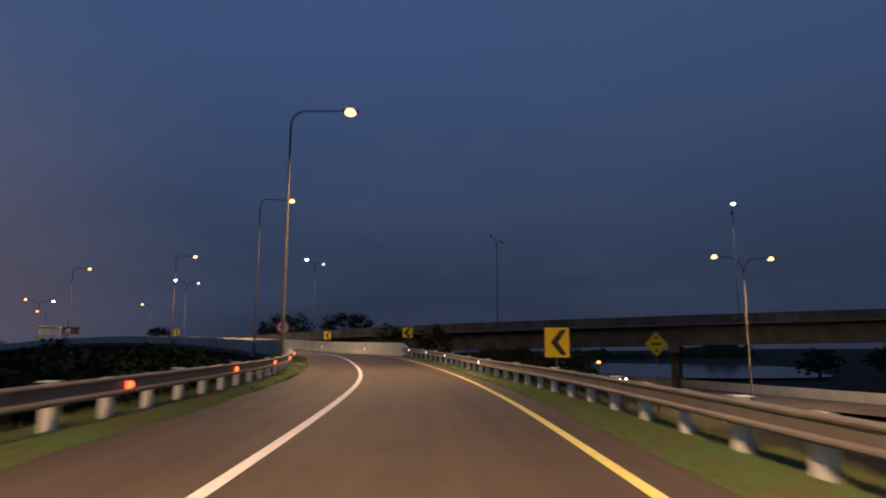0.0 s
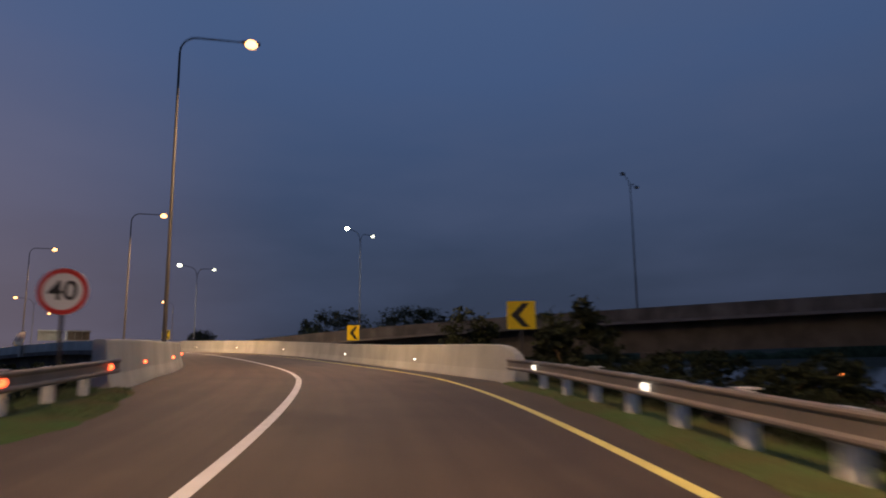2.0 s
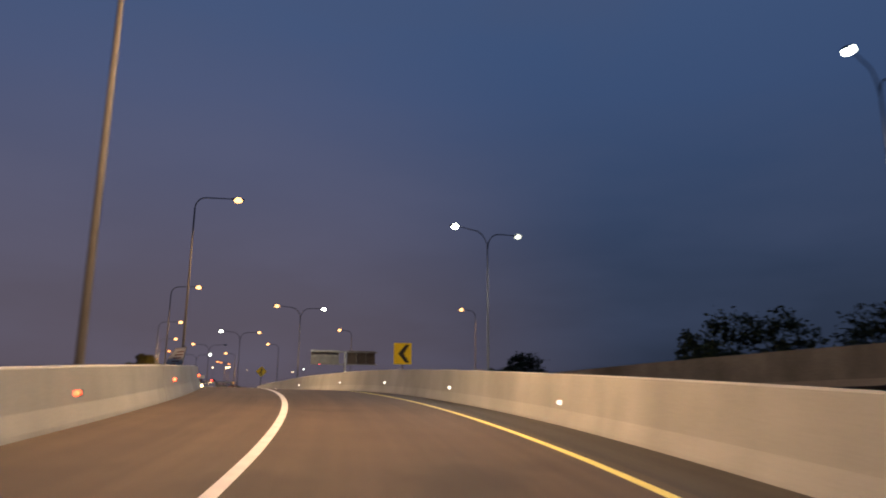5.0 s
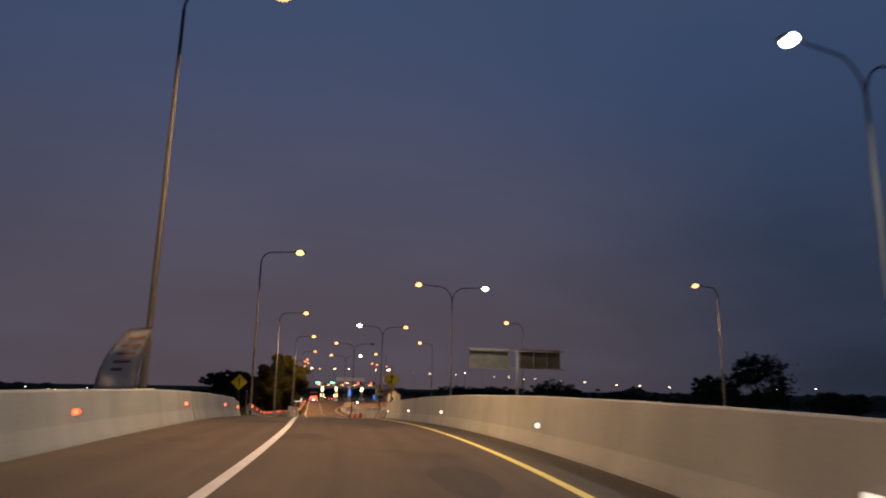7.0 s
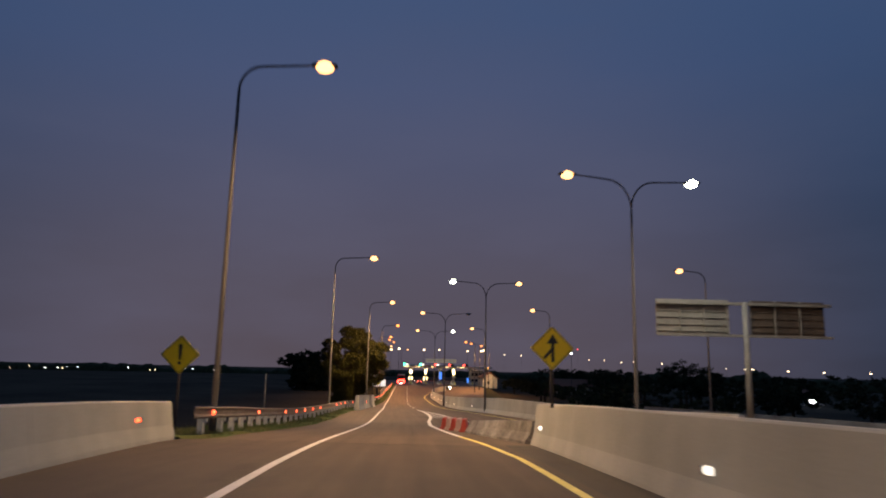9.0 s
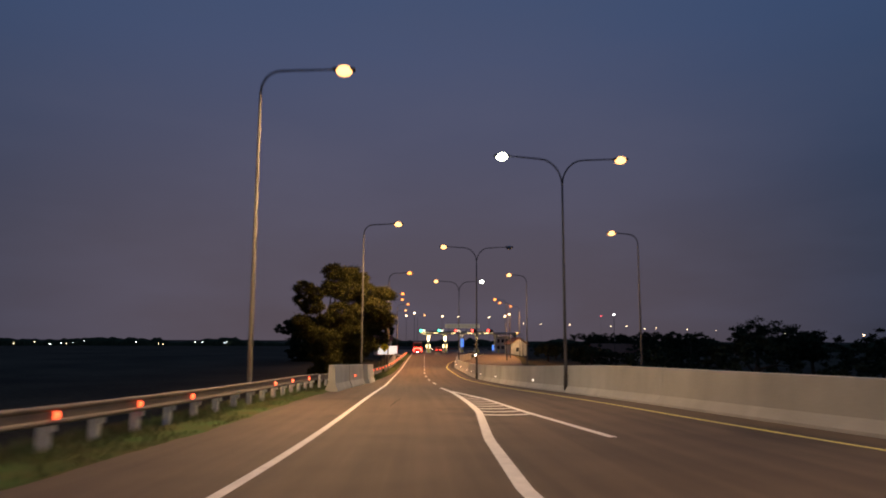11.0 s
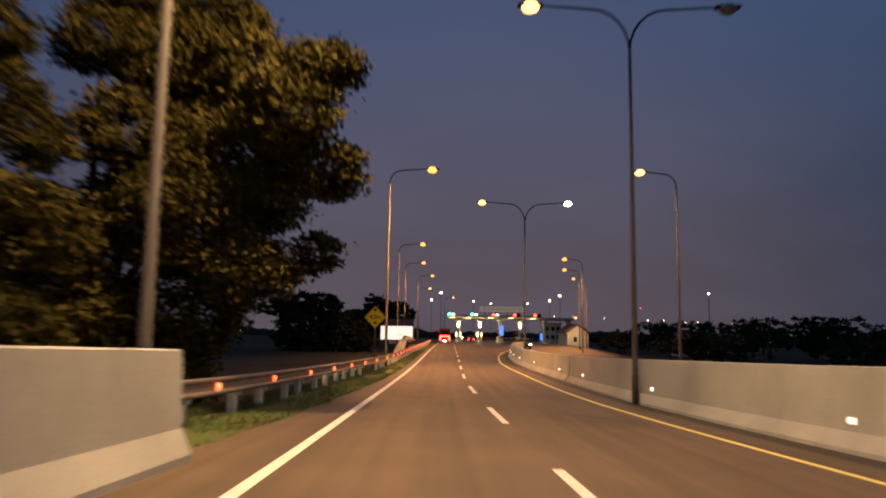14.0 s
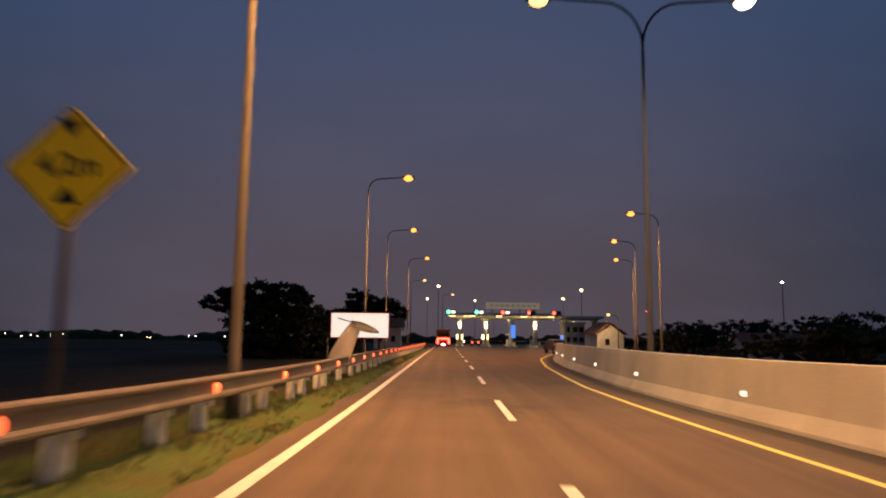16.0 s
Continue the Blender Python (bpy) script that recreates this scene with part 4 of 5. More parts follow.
# ------------------------------------------------------------------ signs
def chevron_sign(s, lat, up, size=0.78, turn=0.0, w=None, shift=0.0):
    root = thing("chevron_sign", facing(s, lat, 0, turn), "square yellow curve sign with a black chevron on a steel post", "road sign", "chevron signs")
    w = w or size
    part("panel", plate(moved(rounded(w, size, 0.04), 0, up), 0.0, 0.025), SIGN_YELLOW, root)
    k = size / 2
    arrow = [(0.30 * k * w / size, 0.84 * k), (0.78 * k * w / size, 0.84 * k), (0.08 * k, 0.0), (0.78 * k * w / size, -0.84 * k), (0.30 * k * w / size, -0.84 * k), (-0.52 * k * w / size, 0.0)]
    arrow = [(x + shift * w / 2, z) for x, z in arrow]
    bm = bmesh.new()
    for poly in ([arrow[0], arrow[5], arrow[2], arrow[1]], [arrow[2], arrow[5], arrow[4], arrow[3]]):
        plate([(x, z + up) for x, z in poly], -0.005, -0.001, bm)
    part("chevron", bm, SIGN_BLACK, root)
    part("post", tube([(0, 0.06, -0.3), (0, 0.06, up + size * 0.4)], 0.038, 10), POLE_STEEL, root)
    part("back_frame", box(w * 0.9, 0.03, 0.05, 0, 0.042, up - 0.2, 0.006), SIGN_BACK, root)
    return root


chevron_sign(20.3, -4.5, 1.53, 0.94, -8, 0.77)
chevron_sign(57.0, -5.3, 2.1, 0.88, -8, 0.9, -0.22)
chevron_sign(79.4, -4.72, 1.92, 0.98, -8, 0.80, -0.06)
chevron_sign(123.1, -4.64, 2.02, 1.08, -6, 0.92)


def diamond_sign(s, lat, up, size, label, turn=0.0, base=-0.2):
    root = thing("diamond_sign", facing(s, lat, 0, turn), label, "road sign", "diamond signs")
    r = size / 2
    part("panel", plate(moved(rounded(size, size, 0.05), 0, up, 45), 0.0, 0.025), SIGN_YELLOW, root)
    outer, inner = moved(rounded(size * 0.95, size * 0.95, 0.045), 0, up, 45), moved(rounded(size * 0.91, size * 0.91, 0.04), 0, up, 45)
    bm = bmesh.new()
    n = len(outer)
    a, b = [bm.verts.new((x, -0.003, z)) for x, z in outer], [bm.verts.new((x, -0.003, z)) for x, z in inner]
    for j in range(n):
        bm.faces.new((a[j], a[(j + 1) % n], b[(j + 1) % n], b[j]))
    part("border", bm, SIGN_BLACK, root)
    part("post", tube([(0, 0.06, base), (0, 0.06, up + r * 0.9)], 0.04, 10), POLE_STEEL, root)
    return root


sg = diamond_sign(167.0, 6.72, 2.32, 0.80, "yellow diamond warning sign with a black exclamation mark")
bm = plate([(-0.055, 2.62), (0.055, 2.62), (0.03, 2.17), (-0.03, 2.17)], -0.006, -0.001)
plate(moved(disc(0.045, 16), 0, 2.08), -0.006, -0.001, bm)
part("exclamation_mark", bm, SIGN_BLACK, sg)
sg = diamond_sign(164.7, -3.74, 2.64, 0.82, "yellow diamond sign with a black joining-lane arrow", base=1.1)
bm = plate([(-0.03, 2.28), (0.05, 2.28), (0.05, 2.78), (-0.03, 2.78)], -0.006, -0.001)
plate([(-0.14, 2.76), (0.16, 2.76), (0.01, 3.01)], -0.006, -0.001, bm)
plate([(-0.25, 2.40), (-0.18, 2.35), (-0.03, 2.53), (-0.03, 2.64)], -0.006, -0.001, bm)
part("arrow", bm, SIGN_BLACK, sg)
sg = diamond_sign(255.1, 3.66, 2.95, 0.88, "yellow diamond height-limit sign reading 4,2m")
lettering("4,2m", 0.30, SIGN_BLACK, sg, 0, 2.97, -0.004)
part("arrow_mark", plate([(-0.12, 3.42), (0.12, 3.42), (0.0, 3.25)], -0.006, -0.001), SIGN_BLACK, sg)
part("arrow_mark", plate([(-0.12, 2.60), (0.12, 2.60), (0.0, 2.77)], -0.006, -0.001), SIGN_BLACK, sg)
sg = diamond_sign(32.5, -13.8, 1.55, 0.95, "yellow diamond sign with two black marks beside the lower road", base=-3.4)
part("mark", plate(moved(disc(0.08, 12), 0, 1.9), -0.006, -0.001), SIGN_BLACK, sg)
part("mark", plate(moved(disc(0.08, 12), 0, 1.2), -0.006, -0.001), SIGN_BLACK, sg)
part("mark", plate([(-0.28, 1.50), (0.28, 1.50), (0.28, 1.60), (-0.28, 1.60)], -0.006, -0.001), SIGN_BLACK, sg)

sg = thing("speed_sign", facing(51.6, 6.0, -0.15, 4), "round speed-limit sign reading 40 with a red ring", "road sign")
part("panel", plate(moved(disc(0.47), 0, 2.32), 0.0, 0.025), SIGN_WHITE, sg)
bm = bmesh.new()
a, b = [bm.verts.new((x, -0.004, z + 2.32)) for x, z in disc(0.465)], [bm.verts.new((x, -0.004, z + 2.32)) for x, z in disc(0.37)]
for j in range(40):
    bm.faces.new((a[j], a[(j + 1) % 40], b[(j + 1) % 40], b[j]))
part("ring", bm, SIGN_RED, sg)
lettering("40", 0.54, SIGN_BLACK, sg, 0, 2.32, -0.004)
part("post", tube([(0, 0.06, -0.4), (0, 0.06, 2.6)], 0.038, 10), POLE_STEEL, sg)

# direction sign seen from behind, on one mast
sg = thing("direction_sign", Matrix.Translation(at(182, -18.2, -1.0)) @ Matrix.Rotation(heading(182), 4, "Z"), "large twin direction sign on a steel mast, seen from behind", "direction sign")
part("mast", tube([(0, 0, 0), (0, 0, 7.9)], [0.17, 0.14], 12), SIGN_BACK, sg)
for sx, x0, x1 in ((-1, -0.9, -4.9), (1, 0.35, 4.6)):
    panel = part("panel", box(abs(x1 - x0), 0.05, 1.95, (x0 + x1) / 2, 0.22, 6.05, 0.01), SIGN_BACK if sx < 0 else SHADED_BACK, sg)
    for z in (6.25, 6.6, 7.0, 7.35, 7.7):
        part("rib", box(abs(x1 - x0) - 0.1, 0.06, 0.05, (x0 + x1) / 2, 0.17, z, 0.005), SIGN_BACK if sx < 0 else SHADED_BACK, panel)
    for x in np.linspace(x0, x1, 4)[:3]:
        part("stiffener", box(0.07, 0.08, 1.95, x, 0.12, 6.05, 0.005), SIGN_BACK, panel)
    part("arm", box(4.9, 0.16, 0.16, sx * 2.45, 0.03, 7.72, 0.01), SIGN_BACK, sg)
    part("arm", box(4.9, 0.14, 0.14, sx * 2.45, 0.03, 5.98, 0.01), SIGN_BACK, sg)


# ------------------------------------------------------------------ trees
def leaf_mesh(name, lobes, count, size, mat, seed, flat=0.55):
    """Leaves gathered in clumps over and inside a set of lobes (centre, radii)."""
    rng = np.random.default_rng(seed)
    vols = np.array([r[0] * r[1] * r[2] for _, r in lobes]) ** 0.7
    verts = []
    for (c, r), n in zip(lobes, (count * vols / vols.sum()).astype(int)):
        clumps = max(4, n // 45)
        d = rng.normal(size=(clumps, 3))
        d /= np.linalg.norm(d, axis=1)[:, None]
        rad = rng.uniform(0.35, 1.0, (clumps, 1)) ** 0.4
        cc = np.array(c) + d * rad * np.array(r)
        idx = rng.integers(0, clumps, n)
        spread_r = 0.11 * min(r) + 0.07
        p = cc[idx] + rng.normal(size=(n, 3)) * np.array([spread_r, spread_r, spread_r * flat])
        a = rng.normal(size=(n, 3))
        a /= np.linalg.norm(a, axis=1)[:, None]
        b = np.cross(a, rng.normal(size=(n, 3)))
        b /= np.linalg.norm(b, axis=1)[:, None]
        k = size * rng.uniform(0.6, 1.4, (n, 1))
        a, b = a * k, b * k * 0.55
        verts.append(np.stack([p - a, p - b * 0.9, p + a, p + b], 1).reshape(-1, 3))
    v = np.concatenate(verts)
    me = bpy.data.meshes.new(name)
    me.from_pydata(v.tolist(), [], np.arange(len(v)).reshape(-1, 4).tolist())
    me.materials.append(mat)
    return me


def tree(p, height, lobes, count, size, mat, seed, label, trunk=0.25, limbs=5, group="trees"):
    """lobes are given in metres from the foot, z up."""
    root = thing("tree", Matrix.Translation(p), label, "tree", group)
    rng = random.Random(seed)
    top = height * 0.55
    bm = tube([(0, 0, -0.4), (0.05, 0, top * 0.3), (-0.08, 0.05, top * 0.65), (0.05, -0.05, top)], [trunk * 1.35, trunk, trunk * 0.8, trunk * 0.5], 9)
    for k in range(min(limbs, len(lobes))):
        c = Vector(lobes[k][0])
        a = Vector((0, 0, top * rng.uniform(0.45, 0.95)))
        m = a.lerp(c, 0.5) + Vector((rng.uniform(-.3, .3), rng.uniform(-.3, .3), 0.3))
        tube([a, m, c], [trunk * 0.5, trunk * 0.33, trunk * 0.14], 7, bm)
    part("trunk", bm, BARK, root)
    cr = new("crown", leaf_mesh("crown", lobes, count, size, mat, seed))
    cr.parent = root
    return root


def sided(s, lat):
    q = at(s, lat)
    return Vector((q.x, q.y, ground_z(q.x, q.y)))


def lobes_across(s, lat0, foot_z, rows):
    """Lobes given as (lateral, height over the road, depth shift, across, depth, tall)."""
    foot = at(s, lat0)
    out = []
    for lat, up, dep, ra, rd, rt in rows:
        q = at(s + dep, lat)
        out.append(((q.x - foot.x, q.y - foot.y, at(s, 0).z + up - foot_z), (max(ra, 0.3), max(rd, 0.3), rt)))
    return out


# the roadside tree: lateral, height over the road and radius of each lobe
STEM_LOBES = [(9.15, 7.65, 0.72), (8.35, 7.25, 0.66), (9.5, 6.65, 0.6), (8.65, 6.2, 0.85), (9.4, 4.95, 0.66), (8.65, 4.2, 0.85), (9.5, 4.0, 0.45), (7.9, 3.3, 0.8), (7.05, 3.4, 1.05), (6.95, 1.7, 0.85), (7.55, 5.2, 0.62)]
CROWN_LOBES = [(7.09, 9.27, 0.9), (5.72, 9.09, 0.97), (4.55, 8.82, 0.55), (7.2, 7.79, 0.92), (5.9, 7.65, 1.25), (4.29, 7.46, 1.08), (2.84, 7.44, 0.72), (2.17, 7.2, 0.54), (3.23, 6.17, 1.01), (2.45, 5.13, 0.77), (4.51, 5.67, 1.3),
               (6.32, 5.79, 1.05), (3.68, 4.52, 0.84), (5.37, 4.11, 1.39), (6.98, 4.14, 1.1), (2.8, 3.45, 0.52), (4.03, 2.99, 0.98), (5.82, 2.1, 1.35), (7.4, 2.12, 1.33), (6.47, 0.49, 1.39), (7.98, 0.14, 1.29)]
rng = random.Random(17)
fall = at(231, 0).z - at(233, 0).z
rows = [(a, u + fall, rng.uniform(-0.6, 1.2), r, r * 1.05, r * 0.84) for a, u, r in CROWN_LOBES] + [(a, u + fall, rng.uniform(-3.0, -1.4), r, r * 1.05, r * 0.82) for a, u, r in STEM_LOBES]
foot = at(233, 7.2, -1.2)
tree(foot, 9.9, lobes_across(233, 7.2, foot.z, rows), 175000, 0.07, LEAF, 11, "large dense roadside tree with lit outer leaves", 0.24, 6)


def round_tree(p, w, h, seed, label, mat=FAR_LEAF, count=9000, size=0.24):
    rng = random.Random(seed)
    lobes = [((0, 0, h * 0.62), (w * 0.42, w * 0.42, h * 0.33))]
    for k in range(7):
        a = rng.uniform(0, 6.28)
        r = rng.uniform(0.2, 0.38) * w
        lobes.append(((r * math.cos(a), r * math.sin(a), h * rng.uniform(0.3, 0.82)), (w * rng.uniform(0.15, 0.24), w * rng.uniform(0.15, 0.24), h * rng.uniform(0.12, 0.2))))
    return tree(p, h, lobes, count, size, mat, seed, label, 0.2 + 0.012 * h, 4)


foot = sided(350, 27)
tree(foot, 14, lobes_across(350, 27, foot.z, [(29.5, 7.5, 0, 3.8, 4, 2.5), (25.5, 7.3, 0, 3.3, 4, 2.6), (35.6, 7.1, 0, 2.6, 3, 1.8), (33.2, 7.6, 0, 2.6, 3, 1.9), (21.6, 4.6, 0, 2.6, 3, 2.3), (18.6, 2.2, 0, 2.8, 3, 2.5),
                                              (29, 3.2, 0, 5.2, 5, 4.2), (23, 1.4, 0, 5.5, 5, 4.0), (16, -0.8, 0, 2.6, 3, 2.0), (31.4, -0.6, 0, 2.7, 4, 3.2), (27, -3, 0, 6.5, 5, 3), (19, -3, 0, 5, 4, 2.6), (13.6, -3.2, 0, 2.2, 3, 1.5)]),
     42000, 0.34, FAR_LEAF, 40, "broad dark tree with a rounded crown at the field's edge", 0.45, 5)
for k, (s, lat, w, h) in enumerate(((392, 19, 9, 14), (396, 13, 8, 13), (425, 28, 14, 12))):
    round_tree(sided(s, lat), w, h, 40 + k, "dark bushy tree at the edge of the fields", count=12000, size=0.34)
for k, (x, y, w, h) in enumerate(((-18, 158, 15, 17.0), (-31, 155, 15, 16.2), (-24, 164, 10, 12), (2, 165, 10, 9), (-46, 176, 8, 9), (-83, 209, 11, 15.0), (-91, 213, 9, 11.5), (-74, 213, 8, 9))):
    round_tree(Vector((x, y, ground_z(x, y))), w, h, 60 + k, "dark tree against the dusk sky beyond the viaduct")
for k in range(14):
    s = 215 + 14 * k + 4 * math.sin(k * 2.3)
    lat = -34 - 6 * math.sin(k * 1.7) - 0.05 * (s - 215)
    round_tree(sided(s, lat), 11 + 3 * math.sin(k * 3.1), 4.4 + 1.1 * math.sin(k * 1.3) + (2.6 if k in (2, 3) else 0), 80 + k, "dark bush in the belt along the opposite carriageway", count=3500)
for k in range(22):
    s = 232 + 9.5 * k + 3 * math.sin(k * 2.9)
    round_tree(sided(s, -66 - 5 * math.sin(k * 1.9)), 14 + 3 * math.sin(k * 2.1), 8.0 + 0.8 * math.sin(k * 1.7) + (3.0 if k in (7, 8) else 0), 200 + k, "dark tree in the far belt beyond the opposite carriageway", count=4500)
for k, (x, y, w, h) in enumerate(((-3.6, 78.8, 4.6, 9.7), (1.5, 65, 4.4, 8.9), (6, 72, 6, 5.8), (9, 82, 7, 6.4), (1, 88, 7, 6.0), (14, 76, 6, 5.6), (15, 87, 7, 6.3), (20, 82, 6, 6.0), (11, 62, 5, 4.6), (8, 52, 5, 3.6), (74, 118, 9, 6.6), (84, 112, 9, 6.2), (92, 124, 10, 7), (-12, 97, 6, 5.6))):
    round_tree(Vector((x, y, ground_z(x, y))), w, h, 140 + k, "dark shrubby tree between the slip road and the viaduct", count=5000, size=0.16)
# trees and scrub that close the bend on its inner side, raised to hide the bridge's pale outer face
for k in range(19):
    q = sided(2 + 5.2 * k, 15.0 + 3.5 * math.sin(k * 2.0))
    round_tree(q, 6.5 + math.sin(k * 2.7), 6.3 + 0.5 * math.sin(k * 1.9), 110 + k, "low dark shrub inside the bend", count=4500, size=0.2)


def far_belt(name, pts, h, seed, label):
    """A distant belt of woods: a thick ridge of crowns with a ragged top."""
    rows = []
    for a, b in zip(pts, pts[1:]):
        a, b = Vector((*a, 0)), Vector((*b, 0))
        d = (b - a).normalized()
        side = Vector((-d.y, d.x, 0))
        n = int((b - a).length / 2.5)
        for k in range(n):
            c = a.lerp(b, k / n)
            hh = h * (0.55 + 0.5 * noise.noise((c.x * 0.03, c.y * 0.03, seed)) + 0.25 * noise.noise((c.x * 0.14, c.y * 0.14, seed)) + 0.12 * noise.noise((c.x * 0.5, c.y * 0.5, seed)))
            hh = max(hh, 0.25 * h)
            z = ground_z(c.x, c.y)
            row = []
            for u, w in ((-9, -0.3), (-8, 0.45), (-5, 0.8), (-1, 1.0), (3, 0.85), (7, 0.4), (8, -0.3)):
                jit = 1 + 0.25 * noise.noise((c.x * 0.4, c.y * 0.4, u + seed))
                row.append(c + side * u * jit + Vector((0, 0, z + hh * w * (jit if w > 0 else 1))))
            rows.append(row)
    v, f = loft(rows, closed=False)
    return tagged(fix_normals(mesh_object(name, v, f, FAR_LEAF, True)), label, "woods", kind="stuff")


far_belt("far_woods", [(-700, -200), (-720, 100), (-640, 330), (-560, 470)], 9, 5, "far dark belt of woods on the horizon")
far_belt("far_woods", [(-560, 470), (-380, 520), (-200, 480), (0, 420), (200, 380)], 10, 6, "far dark belt of woods on the horizon")
far_belt("far_woods", [(-420, -160), (-240, -190), (-60, -200)], 6, 7, "far dark belt of woods beyond the fields")


# ------------------------------------------------------------------ far lights
def far_lamp(x, y, up, mat, r, label):
    z = ground_z(x, y)
    root = thing("far_lamp", Matrix.Translation((x, y, z)), label, "far lamp", "far lamps")
    part("post", tube([(0, 0, -0.2), (0, 0, max(up - r * 0.6, 0.2))], 0.07, 6), POLE_STEEL, root)
    bm = bmesh.new()
    bmesh.ops.create_uvsphere(bm, u_segments=10, v_segments=6, radius=r)
    bmesh.ops.scale(bm, vec=(1, 1, 0.7), verts=bm.verts)
    bmesh.ops.translate(bm, vec=(0, 0, up), verts=bm.verts)
    part("lens", bm, mat, root)


EYE = Vector((-152, 174, -3))


def bearing(px):
    """Heading of a far light, by its slope to the driving line at the end of the way."""
    return radians(59.1) + math.atan(-px)


rng = random.Random(3)
for px in (-0.64, -0.655, -0.63, -0.61, -0.50, -0.46, -0.455, -0.395, -0.385, -0.375, -0.36, -0.345, -0.34, -0.59, -0.68, -0.72, -0.80, -0.86, -0.9, -1.0):
    a = bearing(px)
    d = 500 + rng.uniform(-40, 40)
    far_lamp(EYE.x - math.sin(a) * d, EYE.y + math.cos(a) * d, rng.uniform(1.6, 3.4), FAR_WHITE if rng.random() < 0.75 else FAR_WARM, rng.uniform(0.2, 0.34), "small white light far across the fields")
for px, d, up in ((0.25, 330, 8.5), (0.32, 330, 7.6), (0.345, 350, 7.9), (0.38, 310, 6.6), (0.40, 320, 7.0), (0.455, 300, 6.4), (0.51, 280, 6.0), (0.585, 260, 5.2), (0.625, 250, 5.0), (0.64, 250, 5.2), (0.72, 230, 5.0), (0.2, 360, 9.0), (0.17, 380, 9.5), (0.80, 220, 5), (0.9, 220, 5), (1.02, 210, 5.5), (1.15, 200, 6)):
    a = bearing(px)
    z = EYE.z + 3.0 * (up - 8.4 - EYE.z)
    x, y = EYE.x - math.sin(a) * 3.0 * d, EYE.y + math.cos(a) * 3.0 * d
    far_lamp(x, y, max(z - ground_z(x, y), 3.0), FAR_WARM, 0.6, "warm street light far beyond the opposite carriageway")
far_lamp(26, 93.4, 4.0, glow("far_amber_lamp", (1.0, 0.22, 0.04), 6.0), 0.28, "amber lamp beside the lower road")
far_lamp(24.1, 104.8, 4.0, FAR_WHITE, 0.13, "small white lamp beside the lower road")
far_lamp(20.5, 106, 4.6, FAR_WHITE, 0.11, "small white lamp beside the lower road")
far_lamp(-212, 272, 12.8, FAR_WHITE, 0.22, "white mast light far beyond the opposite carriageway")
far_lamp(-206.6, 284.6, 3.2, FAR_WHITE, 0.42, "bright white floodlight behind the dark bushes")
far_lamp(-208.5, 285.5, 2.9, FAR_WHITE, 0.22, "bright white floodlight behind the dark bushes")
far_lamp(-617, 695, 34, FAR_RED, 0.6, "red light on a distant mast")
BEYOND = at(380, 0)
for s, lat, up in ((384, 1.7, 12.3), (392, -30, 12.3), (442, -35, 12.6), (473, -10, 13.0), (496, -34, 13.0), (452, 6, 12.6), (520, -20, 13.5)):
    h = heading(380)
    q = BEYOND + Vector((-math.sin(h), math.cos(h), 0)) * (s - 380) - Vector((math.cos(h), math.sin(h), 0)) * lat
    far_lamp(q.x, q.y, BEYOND.z + up - ground_z(q.x, q.y), FAR_WARM, 0.3, "warm street light beyond the toll gate")

# ------------------------------------------------------------------ toll gate
TG = Matrix.Translation(at(378, 0)) @ Matrix.Rotation(heading(378), 4, "Z")
toll = thing("toll_gate", TG, "toll gate with a long flat canopy on lit columns", "toll gate")


def raked(bm, low, rise):
    """Lifts the underside of a roof towards its front edge."""
    for w in bm.verts:
        if w.co.z < low:
            w.co.z += rise * (8.5 - w.co.y) / 9
    return bm


part("canopy", raked(box(23, 9, 1.05, 11.6, 4, 5.62, 0.06), 6.0, 0.55), PLASTER, toll)
part("canopy_extension", raked(box(8.5, 8, 0.8, 27.5, 4.6, 5.5, 0.05), 5.8, 0.4), PLASTER, toll)
part("ceiling_panel", raked(box(22.4, 8.6, 0.05, 11.6, 4, 5.55), 6.0, 0.55), PLASTER, toll)
for x in (2.8, 8.1, 13.2, 18.1, 24.3, 30.2):
    col = part("column", tube([(x, 3.2, -0.2), (x, 3.2, 4.1), (x, 3.2, 4.9), (x, 3.2, 5.6)], [0.36, 0.36, 0.5, 0.95], 12), PLASTER, toll)
    part("footing", box(1.0, 1.0, 0.5, x, 3.2, -0.1, 0.05), CONCRETE, col)
for x in (1.2, 5.2, 10.6, 15.6, 21.0):
    part("ceiling_light", box(1.1, 0.35, 0.08, x, 0.6, 5.95, 0.01), CANOPY_LIGHT, toll)
# added glow strips and point lamps give the columns and canopy their light
for x in (2.8, 8.1, 18.1):
    part("column_glow", box(0.5, 0.12, 1.3, x, 2.74, 3.6, 0.02), CANOPY_LIGHT, toll, "added glowing strip for the lamplight on the column")
    la = bpy.data.lights.new("column_lamp", "POINT")
    la.shadow_soft_size, la.energy, la.color = 0.2, 420, (1.0, 0.75, 0.4)
    lo = new("column_lamp", la)
    lo.parent = toll
    lo.matrix_local = Matrix.Translation((x, 2.45, 4.25))
nm = thing("toll_name_sign", TG @ Matrix.Translation((13.4, 1.0, 6.66)), "long pale name board on the toll canopy, faintly glowing as if floodlit", "name board")
part("board", box(10.8, 0.25, 1.25, 0, 0, 0.9, 0.03), BOARD_GLOW, nm)
for x in (-4.2, -1.4, 1.4, 4.2):
    part("strut", box(0.14, 0.14, 1.1, x, 0.1, -0.02, 0.01), POLE_STEEL, nm)
for k in range(9):
    part("letter_bar", box(0.5, 0.03, 0.34, -4.3 + 1.08 * k, -0.135, 1.35, 0.0), PLASTER, nm)
